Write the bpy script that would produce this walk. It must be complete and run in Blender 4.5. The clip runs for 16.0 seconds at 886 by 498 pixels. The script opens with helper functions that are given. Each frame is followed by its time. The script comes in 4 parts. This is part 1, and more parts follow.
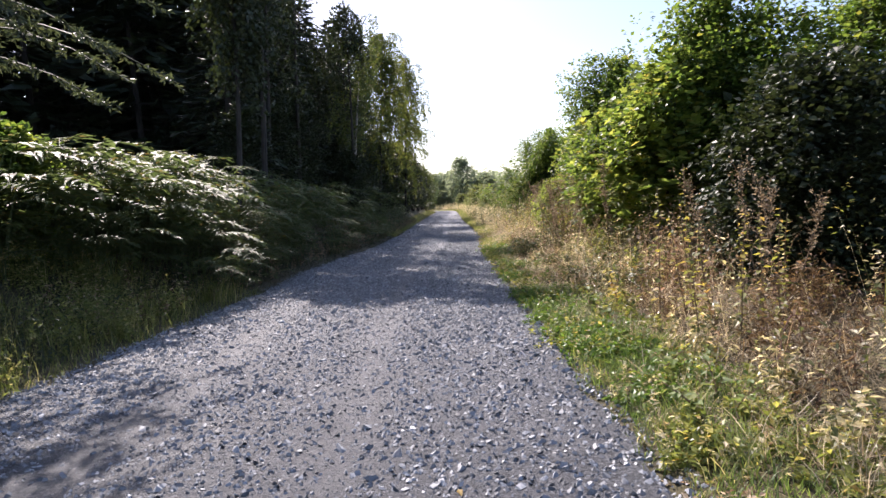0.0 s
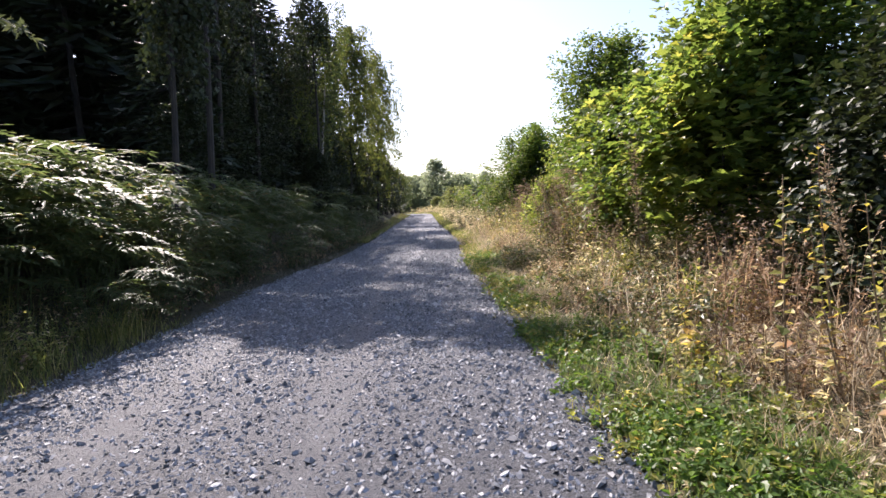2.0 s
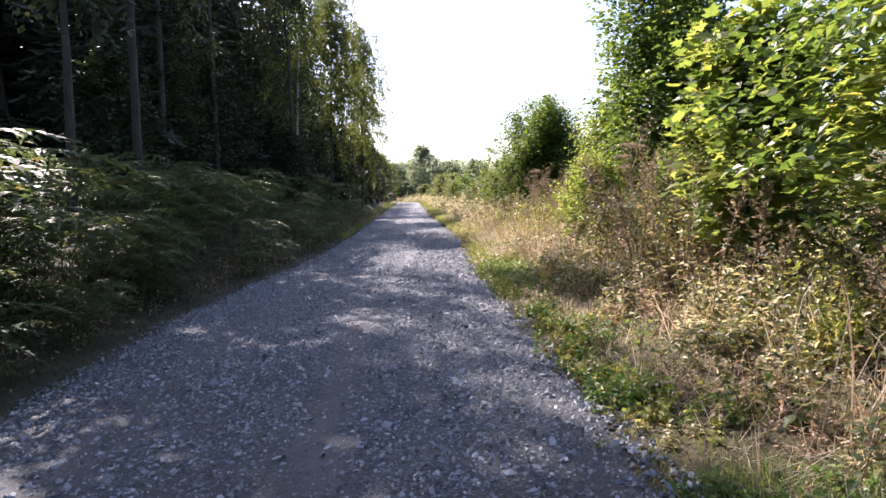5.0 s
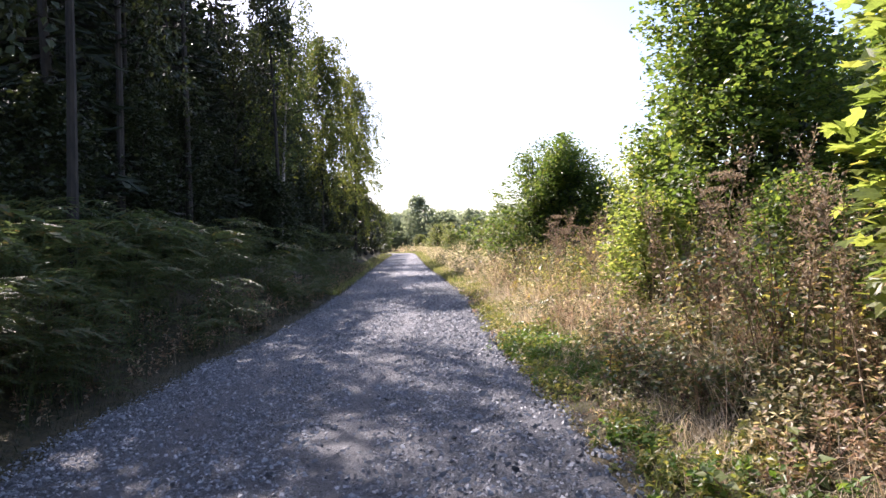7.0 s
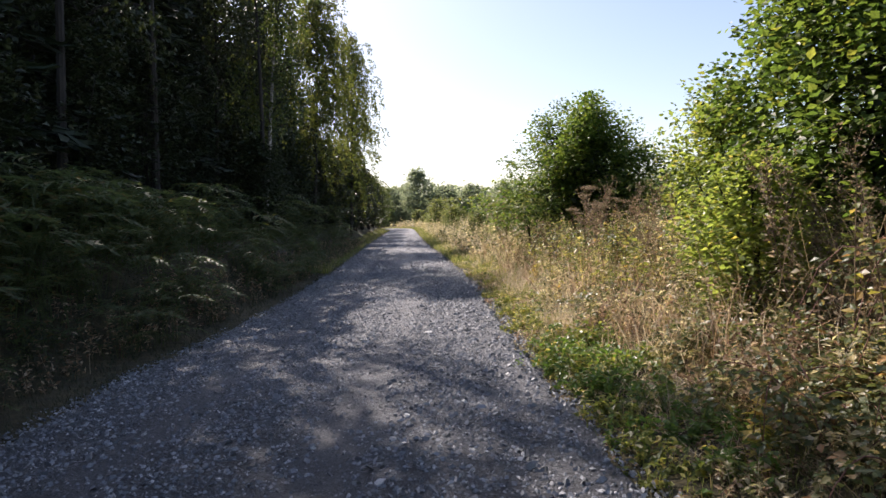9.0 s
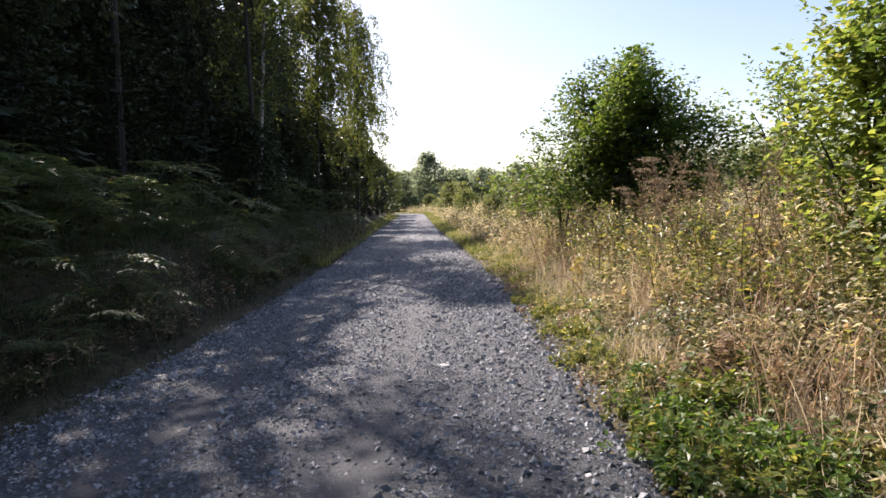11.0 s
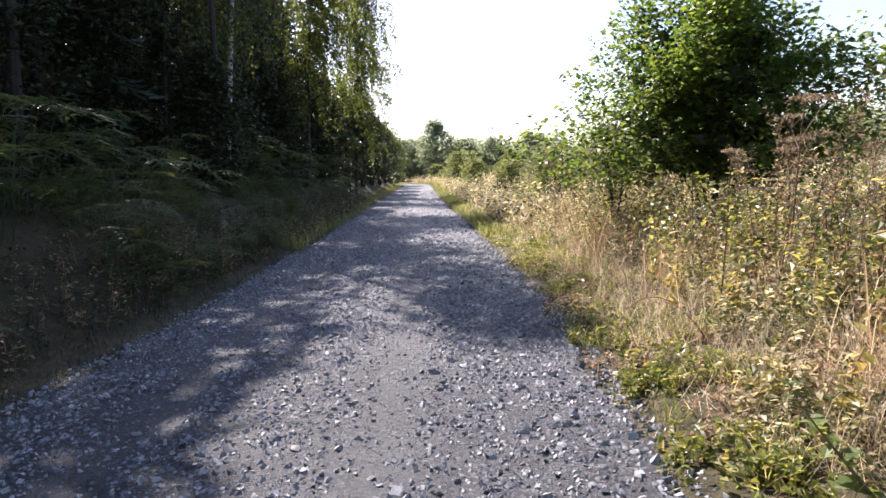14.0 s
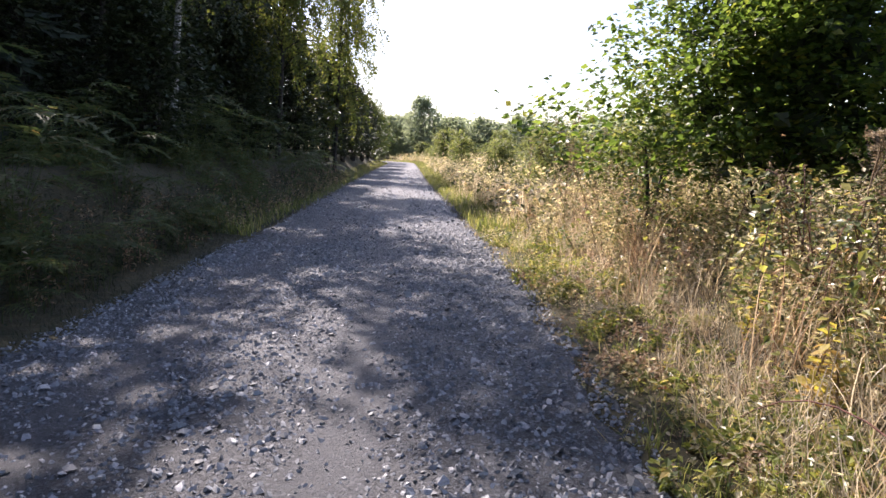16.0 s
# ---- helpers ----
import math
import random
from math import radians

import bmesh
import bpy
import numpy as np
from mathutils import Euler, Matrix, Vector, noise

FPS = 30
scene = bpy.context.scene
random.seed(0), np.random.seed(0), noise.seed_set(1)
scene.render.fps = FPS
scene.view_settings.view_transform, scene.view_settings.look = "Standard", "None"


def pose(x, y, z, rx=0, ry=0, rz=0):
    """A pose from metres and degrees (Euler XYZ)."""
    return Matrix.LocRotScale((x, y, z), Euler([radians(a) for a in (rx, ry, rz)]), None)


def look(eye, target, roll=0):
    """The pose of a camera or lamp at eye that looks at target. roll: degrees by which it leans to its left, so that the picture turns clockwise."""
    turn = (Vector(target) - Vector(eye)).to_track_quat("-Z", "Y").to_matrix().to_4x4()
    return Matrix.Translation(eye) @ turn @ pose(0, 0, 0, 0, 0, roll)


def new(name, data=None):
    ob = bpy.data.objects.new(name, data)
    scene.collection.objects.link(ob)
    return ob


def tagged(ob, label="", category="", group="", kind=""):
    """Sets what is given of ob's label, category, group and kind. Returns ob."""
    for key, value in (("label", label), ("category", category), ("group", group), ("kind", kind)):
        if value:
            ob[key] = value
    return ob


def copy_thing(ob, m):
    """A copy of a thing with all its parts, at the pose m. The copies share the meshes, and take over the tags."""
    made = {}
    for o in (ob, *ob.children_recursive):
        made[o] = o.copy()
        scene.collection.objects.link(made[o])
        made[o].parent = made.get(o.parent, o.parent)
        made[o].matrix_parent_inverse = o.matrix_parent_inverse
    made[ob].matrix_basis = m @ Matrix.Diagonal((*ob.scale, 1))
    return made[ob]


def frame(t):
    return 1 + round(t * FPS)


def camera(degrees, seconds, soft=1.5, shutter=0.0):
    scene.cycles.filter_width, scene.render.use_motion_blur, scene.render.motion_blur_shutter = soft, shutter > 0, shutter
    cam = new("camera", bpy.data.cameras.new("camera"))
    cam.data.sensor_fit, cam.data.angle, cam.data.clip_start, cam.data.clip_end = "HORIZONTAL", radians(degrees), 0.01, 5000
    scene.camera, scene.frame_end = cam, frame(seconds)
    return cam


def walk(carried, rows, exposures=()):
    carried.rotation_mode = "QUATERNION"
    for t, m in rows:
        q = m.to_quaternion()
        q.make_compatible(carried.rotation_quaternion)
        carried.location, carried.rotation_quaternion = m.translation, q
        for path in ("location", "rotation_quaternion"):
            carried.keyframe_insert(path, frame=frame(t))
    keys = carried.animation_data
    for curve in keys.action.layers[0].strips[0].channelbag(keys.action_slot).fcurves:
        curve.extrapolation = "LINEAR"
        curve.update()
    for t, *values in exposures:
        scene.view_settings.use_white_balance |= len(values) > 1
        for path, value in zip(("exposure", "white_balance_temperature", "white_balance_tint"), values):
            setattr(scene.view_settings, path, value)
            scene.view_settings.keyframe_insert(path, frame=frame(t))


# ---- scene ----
cam = camera(72.4, 16.0)
METRES, EYE, TILT, LEAN, TURN = 22.1, 1.5, 0.0, 0.0, 0.0
ROWS = [
    (0.0, 0.0, 0.0, 0.0, -0.28, -4.0, 3.98),
    (0.5, 0.0022, 0.0303, -0.0004, -1.27, -3.77, 5.09),
    (1.0, -0.001, 0.0615, -0.0011, -0.09, -3.83, 4.75),
    (1.5, 0.001, 0.0898, -0.0013, -2.81, -3.99, 3.31),
    (2.0, -0.0013, 0.1229, 0.0007, -2.7, -3.92, 4.51),
    (2.5, -0.0028, 0.1526, 0.0014, -3.18, -5.04, 3.58),
    (3.0, -0.0021, 0.1859, 0.0022, -2.61, -5.84, 3.3),
    (3.5, -0.0054, 0.2169, 0.0032, -3.21, -7.73, 3.69),
    (4.0, -0.0053, 0.2522, 0.0038, -3.54, -6.52, 4.83),
    (6.5, -0.0117, 0.4177, 0.0059, -4.95, -2.88, 3.73),
    (7.0, -0.0102, 0.4489, 0.0063, -4.57, -0.46, 5.0),
    (7.5, -0.0096, 0.4785, 0.0047, -3.73, -0.57, 3.71),
    (8.0, -0.008, 0.5063, 0.0057, -4.44, -1.67, 4.35),
    (8.5, -0.0069, 0.5384, 0.0047, -3.43, -0.94, 3.88),
    (9.0, -0.0087, 0.5689, 0.0051, -4.72, -2.74, 3.86),
    (11.5, 0.0009, 0.7235, 0.0038, -3.32, -4.26, 4.19),
    (12.0, 0.0051, 0.7525, 0.0025, -1.99, -4.51, 2.88),
    (12.5, 0.0073, 0.7792, 0.0025, -2.21, -4.74, 2.34),
    (13.0, 0.0097, 0.8093, 0.0024, -1.84, -4.95, 1.42),
    (13.5, 0.0076, 0.8415, 0.0021, -2.92, -6.57, 1.44),
    (14.0, 0.0071, 0.8739, 0.0019, -3.05, -6.77, 3.23),
    (14.5, 0.0054, 0.9044, 0.0025, -3.57, -8.0, 2.63),
    (15.0, 0.0097, 0.9345, 0.0015, -3.38, -7.9, 2.01),
    (15.5, 0.0105, 0.9676, 0.0004, -3.57, -9.53, -0.19),
    (16.0, 0.0147, 0.9969, 0.0007, -4.36, -8.72, 0.4),
]
EXPOSURES = [(0.0, 1.2, 6350, 22), (2.0, 1.3, 6350, 23), (4.0, 1.45, 6350, 25), (6.5, 1.65, 6350, 26), (7.5, 1.4, 6450, 24), (8.0, 1.2, 6600, 21), (9.0, 0.95, 6600, 20), (11.5, 1.05, 6600, 20), (12.5, 1.1, 6600, 22), (13.5, 1.35, 6450, 22), (15.0, 1.6, 6300, 25), (15.5, 1.6, 6350, 25), (16.0, 1.45, 6500, 24)]
walk(cam, [(t, pose(0, 0, EYE, TILT, LEAN, TURN) @ pose(METRES * x, METRES * y, METRES * z, 90 + pitch, roll, yaw)) for t, x, y, z, yaw, pitch, roll in ROWS],
     EXPOSURES)

# ---- world and sun ----
SUN_AZ, SUN_EL = 28.0, 45.0          # degrees to the left of straight ahead, and above the horizon
world = bpy.data.worlds.new("sky")
scene.world = world
world.use_nodes = True
wn = world.node_tree
sky = wn.nodes.new("ShaderNodeTexSky")
sky.sky_type = "NISHITA"
sky.sun_disc = False
sky.sun_elevation = radians(SUN_EL)
sky.sun_rotation = radians(-SUN_AZ)
sky.air_density, sky.dust_density, sky.ozone_density = 1.0, 1.4, 1.0
wn.links.new(sky.outputs[0], wn.nodes["Background"].inputs[0])
wn.nodes["Background"].inputs[1].default_value = 0.1

sun_data = bpy.data.lights.new("sun", "SUN")
sun_data.energy, sun_data.angle, sun_data.color = 5.0, radians(0.55), (1.0, 0.93, 0.82)
sun = new("sun", sun_data)
to_sun = Vector((-math.sin(radians(SUN_AZ)) * math.cos(radians(SUN_EL)), math.cos(radians(SUN_AZ)) * math.cos(radians(SUN_EL)), math.sin(radians(SUN_EL))))
sun.matrix_world = look(to_sun * 60, (0, 0, 0))

# ---- materials ----


def material(name):
    m = bpy.data.materials.new(name)
    m.use_nodes = True
    return m, m.node_tree, m.node_tree.nodes["Principled BSDF"]


def node(nt, kind, **inputs):
    n = nt.nodes.new(kind)
    for key, value in inputs.items():
        n.inputs[key.replace("_", " ")].default_value = value
    return n


def ramp(nt, source, stops):
    r = nt.nodes.new("ShaderNodeValToRGB")
    while len(r.color_ramp.elements) < len(stops):
        r.color_ramp.elements.new(0.5)
    for e, (at, c) in zip(r.color_ramp.elements, stops):
        e.position, e.color = at, (*c, 1)
    nt.links.new(source, r.inputs[0])
    return r.outputs[0]


def mix(nt, a, b, fac, how="MIX"):
    n = nt.nodes.new("ShaderNodeMix")
    n.data_type, n.blend_type = "RGBA", how
    for socket, v in ((n.inputs[6], a), (n.inputs[7], b), (n.inputs[0], fac)):
        if isinstance(v, bpy.types.NodeSocket):
            nt.links.new(v, socket)
        else:
            socket.default_value = (*v, 1) if isinstance(v, tuple) else v
    return n.outputs[2]


def noise_of(nt, scale, detail=4.0, rough=0.6):
    tc = nt.nodes.new("ShaderNodeNewGeometry")
    n = node(nt, "ShaderNodeTexNoise", Scale=scale, Detail=detail, Roughness=rough)
    nt.links.new(tc.outputs["Position"], n.inputs["Vector"])
    return n.outputs[0]


def leaf_material(name, stops, translucent=0.45, rough=0.5, patch=0.35, glow=(1.45, 1.42, 0.85), saturation=0.84):
    """Thin leaves or blades: a colour by island, patchy over a metre or two, lit through from behind."""
    m, nt, bsdf = material(name)
    geo = nt.nodes.new("ShaderNodeNewGeometry")
    c = ramp(nt, geo.outputs["Random Per Island"], stops)
    big = ramp(nt, noise_of(nt, 0.9, 3), [(0.3, (0.62, 0.66, 0.6)), (0.7, (1.25, 1.2, 1.05))])
    c = mix(nt, c, big, patch * 2 if patch < 0.5 else 1.0, "MULTIPLY")
    fine = ramp(nt, noise_of(nt, 60, 2), [(0.35, (0.75, 0.75, 0.75)), (0.65, (1.12, 1.12, 1.1))])
    c = mix(nt, c, fine, 0.8, "MULTIPLY")
    hsv = node(nt, "ShaderNodeHueSaturation", Saturation=saturation)
    nt.links.new(c, hsv.inputs["Color"])
    c = hsv.outputs[0]
    nt.links.new(c, bsdf.inputs["Base Color"])
    bsdf.inputs["Roughness"].default_value = rough
    bsdf.inputs["Specular IOR Level"].default_value = 0.4
    tr = nt.nodes.new("ShaderNodeBsdfTranslucent")
    warm = mix(nt, c, glow, 1.0, "MULTIPLY")
    nt.links.new(warm, tr.inputs[0])
    ms = nt.nodes.new("ShaderNodeMixShader")
    ms.inputs[0].default_value = translucent
    nt.links.new(bsdf.outputs[0], ms.inputs[1])
    nt.links.new(tr.outputs[0], ms.inputs[2])
    nt.links.new(ms.outputs[0], nt.nodes["Material Output"].inputs[0])
    return m


def bark_material(name, dark, light, scale=9.0, stretch=0.25, rough=0.85):
    m, nt, bsdf = material(name)
    tc = nt.nodes.new("ShaderNodeTexCoord")
    mp = nt.nodes.new("ShaderNodeMapping")
    mp.inputs["Scale"].default_value = (1, 1, stretch)
    nt.links.new(tc.outputs["Object"], mp.inputs[0])
    n = node(nt, "ShaderNodeTexNoise", Scale=scale, Detail=6.0, Roughness=0.7)
    nt.links.new(mp.outputs[0], n.inputs["Vector"])
    c = ramp(nt, n.outputs[0], [(0.35, dark), (0.62, light)])
    nt.links.new(c, bsdf.inputs["Base Color"])
    bsdf.inputs["Roughness"].default_value = rough
    b = node(nt, "ShaderNodeBump", Strength=0.6, Distance=0.02)
    nt.links.new(n.outputs[0], b.inputs["Height"])
    nt.links.new(b.outputs[0], bsdf.inputs["Normal"])
    return m


def road_material():
    """Compacted grey gravel with fines, tracks of finer dust and scattered chips."""
    m, nt, bsdf = material("gravel_road")
    geo = nt.nodes.new("ShaderNodeNewGeometry")
    vor = node(nt, "ShaderNodeTexVoronoi", Scale=55.0, Randomness=1.0)
    vor2 = node(nt, "ShaderNodeTexVoronoi", Scale=130.0, Randomness=1.0)
    for v in (vor, vor2):
        nt.links.new(geo.outputs["Position"], v.inputs["Vector"])
    sep = nt.nodes.new("ShaderNodeSeparateColor")
    nt.links.new(vor.outputs["Color"], sep.inputs[0])
    sep2 = nt.nodes.new("ShaderNodeSeparateColor")
    nt.links.new(vor2.outputs["Color"], sep2.inputs[0])
    stones = ramp(nt, sep.outputs[0], [(0.0, (0.025, 0.025, 0.027)), (0.45, (0.07, 0.069, 0.07)), (0.85, (0.15, 0.147, 0.147)), (1.0, (0.3, 0.29, 0.285))])
    chips = ramp(nt, sep2.outputs[1], [(0.0, (0.035, 0.034, 0.035)), (0.6, (0.095, 0.093, 0.093)), (1.0, (0.24, 0.235, 0.23))])
    base = mix(nt, stones, chips, ramp(nt, noise_of(nt, 2.3, 4), [(0.4, (0, 0, 0)), (0.62, (1, 1, 1))]))
    dust = ramp(nt, noise_of(nt, 1.1, 6, 0.65), [(0.42, (0, 0, 0)), (0.7, (1, 1, 1))])
    base = mix(nt, base, (0.082, 0.086, 0.092), mix(nt, (0, 0, 0), dust, 0.55))
    worn = nt.nodes.new("ShaderNodeAttribute")
    worn.attribute_name = "wear"
    patchy = mix(nt, (0, 0, 0), ramp(nt, noise_of(nt, 1.7, 5), [(0.35, (0.15, 0.15, 0.15)), (0.65, (0.75, 0.75, 0.75))]), worn.outputs["Fac"])
    base = mix(nt, base, (0.15, 0.145, 0.14), patchy)
    base = mix(nt, base, ramp(nt, noise_of(nt, 0.35, 3), [(0.3, (0.66, 0.71, 0.81)), (0.7, (0.98, 1.04, 1.15))]), 1.0, "MULTIPLY")
    nt.links.new(base, bsdf.inputs["Base Color"])
    bsdf.inputs["Roughness"].default_value = 0.62
    h = mix(nt, noise_of(nt, 70, 6, 0.8), noise_of(nt, 18, 5, 0.7), 0.4)
    b = node(nt, "ShaderNodeBump", Strength=1.0, Distance=0.06)
    nt.links.new(h, b.inputs["Height"])
    nt.links.new(b.outputs[0], bsdf.inputs["Normal"])
    return m


def stone_material():
    m, nt, bsdf = material("stone")
    geo = nt.nodes.new("ShaderNodeNewGeometry")
    c = ramp(nt, geo.outputs["Random Per Island"], [(0.0, (0.07, 0.076, 0.085)), (0.3, (0.16, 0.172, 0.19)), (0.7, (0.25, 0.264, 0.288)), (0.95, (0.35, 0.362, 0.38)), (1.0, (0.46, 0.46, 0.46))])
    c = mix(nt, c, ramp(nt, noise_of(nt, 120, 4), [(0.35, (0.7, 0.7, 0.7)), (0.65, (1.2, 1.2, 1.18))]), 1.0, "MULTIPLY")
    nt.links.new(c, bsdf.inputs["Base Color"])
    bsdf.inputs["Roughness"].default_value = 0.6
    return m


def soil_material():
    m, nt, bsdf = material("soil_and_litter")
    c = ramp(nt, noise_of(nt, 7, 8, 0.7), [(0.3, (0.03, 0.028, 0.016)), (0.5, (0.06, 0.055, 0.028)), (0.7, (0.12, 0.105, 0.055))])
    c = mix(nt, c, ramp(nt, noise_of(nt, 0.8, 5), [(0.35, (0.62, 0.6, 0.42)), (0.65, (1.3, 1.1, 0.9))]), 0.7, "MULTIPLY")
    nt.links.new(c, bsdf.inputs["Base Color"])
    bsdf.inputs["Roughness"].default_value = 0.95
    b = node(nt, "ShaderNodeBump", Strength=0.9, Distance=0.05)
    nt.links.new(noise_of(nt, 25, 6), b.inputs["Height"])
    nt.links.new(b.outputs[0], bsdf.inputs["Normal"])
    return m


MAT_ROAD, MAT_STONE, MAT_SOIL = road_material(), stone_material(), soil_material()
MAT_BUSH = leaf_material("bush_leaf", [(0.0, (0.05, 0.1, 0.02)), (0.5, (0.1, 0.168, 0.03)), (0.9, (0.165, 0.23, 0.04)), (1.0, (0.25, 0.25, 0.045))], 0.57, 0.4, 0.35, (1.45, 1.42, 0.8), 0.9)
MAT_MAPLE = leaf_material("maple_leaf", [(0.0, (0.12, 0.185, 0.025)), (0.6, (0.2, 0.27, 0.036)), (0.93, (0.3, 0.33, 0.05)), (1.0, (0.42, 0.34, 0.045))], 0.64, 0.38)
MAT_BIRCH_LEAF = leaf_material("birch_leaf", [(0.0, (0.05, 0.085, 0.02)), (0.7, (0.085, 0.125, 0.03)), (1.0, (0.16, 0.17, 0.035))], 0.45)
# Lighter copy of the birch leaf; sunlight is put into the colour.
MAT_BIRCH_LIT = leaf_material("birch_leaf_sun_tint", [(0.0, (0.08, 0.115, 0.022)), (0.7, (0.13, 0.165, 0.032)), (1.0, (0.21, 0.2, 0.04))], 0.55)
# Darkened copy of the leaf materials; shade is put into the colour.
MAT_SHADE = leaf_material("shade_dark_leaf", [(0.0, (0.022, 0.036, 0.014)), (0.7, (0.038, 0.058, 0.02)), (1.0, (0.06, 0.075, 0.028))], 0.22)
MAT_SPRUCE = leaf_material("spruce_needles", [(0.0, (0.014, 0.026, 0.012)), (0.7, (0.024, 0.042, 0.018)), (1.0, (0.04, 0.06, 0.024))], 0.12, 0.55)
MAT_FERN = leaf_material("bracken_frond", [(0.0, (0.07, 0.11, 0.045)), (0.75, (0.115, 0.165, 0.07)), (0.92, (0.14, 0.14, 0.05)), (1.0, (0.22, 0.12, 0.045))], 0.5, 0.52)
MAT_GRASS = leaf_material("green_grass", [(0.0, (0.11, 0.15, 0.03)), (0.5, (0.2, 0.245, 0.055)), (0.85, (0.34, 0.32, 0.11)), (1.0, (0.55, 0.46, 0.26))], 0.55, 0.5, 0.35, (1.3, 1.26, 0.8))
MAT_LUSH = leaf_material("lush_grass", [(0.0, (0.07, 0.13, 0.025)), (0.6, (0.13, 0.21, 0.04)), (1.0, (0.22, 0.27, 0.07))], 0.5, 0.45, 0.35, (1.35, 1.35, 0.8))
MAT_CLOVER = leaf_material("low_herb_leaf", [(0.0, (0.07, 0.14, 0.025)), (0.6, (0.12, 0.21, 0.04)), (0.95, (0.2, 0.26, 0.06)), (1.0, (0.3, 0.2, 0.06))], 0.5, 0.4, 0.35, (1.35, 1.4, 0.7), 0.95)
MAT_DRY = leaf_material("dry_grass", [(0.0, (0.3, 0.23, 0.14)), (0.5, (0.55, 0.46, 0.33)), (0.85, (0.72, 0.65, 0.53)), (1.0, (0.3, 0.23, 0.12))], 0.55, 0.5, 0.3, (1.22, 1.12, 0.95), 0.85)
MAT_BROWN = leaf_material("red_brown_leaf", [(0.0, (0.05, 0.028, 0.018)), (0.6, (0.15, 0.08, 0.045)), (0.9, (0.28, 0.17, 0.09)), (1.0, (0.2, 0.2, 0.05))], 0.4, 0.55)
MAT_STRAW = leaf_material("weathered_straw", [(0.0, (0.1, 0.07, 0.04)), (0.5, (0.26, 0.2, 0.12)), (1.0, (0.5, 0.42, 0.29))], 0.4, 0.6, 0.35, (1.15, 1.05, 0.9), 0.9)
MAT_HERB = leaf_material("herb_leaf", [(0.0, (0.06, 0.085, 0.03)), (0.35, (0.16, 0.18, 0.065)), (0.55, (0.42, 0.38, 0.2)), (0.75, (0.62, 0.55, 0.38)), (0.93, (0.78, 0.71, 0.57)), (1.0, (0.42, 0.25, 0.12))], 0.55, 0.36, 0.35, (1.32, 1.22, 0.85), 0.86)
MAT_WEED = leaf_material("weed_leaf", [(0.0, (0.08, 0.115, 0.03)), (0.45, (0.18, 0.22, 0.05)), (0.75, (0.3, 0.32, 0.08)), (0.92, (0.46, 0.42, 0.13)), (1.0, (0.5, 0.34, 0.13))], 0.55, 0.34, 0.35, (1.4, 1.32, 0.78), 0.92)
MAT_RUST = leaf_material("withered_leaf", [(0.0, (0.12, 0.07, 0.042)), (0.5, (0.4, 0.245, 0.13)), (1.0, (0.64, 0.52, 0.37))], 0.48, 0.6, 0.35, (1.15, 1.03, 0.88), 0.8)
MAT_BRAMBLE = leaf_material("bramble_leaf", [(0.0, (0.07, 0.1, 0.035)), (0.6, (0.12, 0.15, 0.05)), (0.85, (0.22, 0.19, 0.06)), (1.0, (0.3, 0.15, 0.06))], 0.42, 0.4)
# Distance haze is put into this pale grey-green leaf colour.
MAT_FAR = leaf_material("far_haze_foliage", [(0.0, (0.24, 0.3, 0.22)), (0.7, (0.3, 0.36, 0.27)), (1.0, (0.36, 0.39, 0.29))], 0.62, 0.6, 0.35, (1.15, 1.15, 0.85))
MAT_FIELD = leaf_material("field_shrub_leaf", [(0.0, (0.11, 0.145, 0.05)), (0.7, (0.17, 0.205, 0.075)), (1.0, (0.25, 0.25, 0.09))], 0.58)
MAT_BARK = bark_material("grey_brown_bark", (0.014, 0.012, 0.01), (0.042, 0.035, 0.028))
MAT_STALK = bark_material("dead_stalk", (0.1, 0.065, 0.035), (0.26, 0.18, 0.1), 20)
MAT_BIRCH = bark_material("white_birch_bark", (0.03, 0.027, 0.025), (0.55, 0.52, 0.48), 5, 2.0)

# ---- mesh building ----
rng = np.random.default_rng(7)


def reseed(at, k):
    """Gives each plant its own random numbers, from where it stands."""
    global rng
    rng = np.random.default_rng([abs(int(at[0] * 100)), abs(int(at[1] * 100)), k])


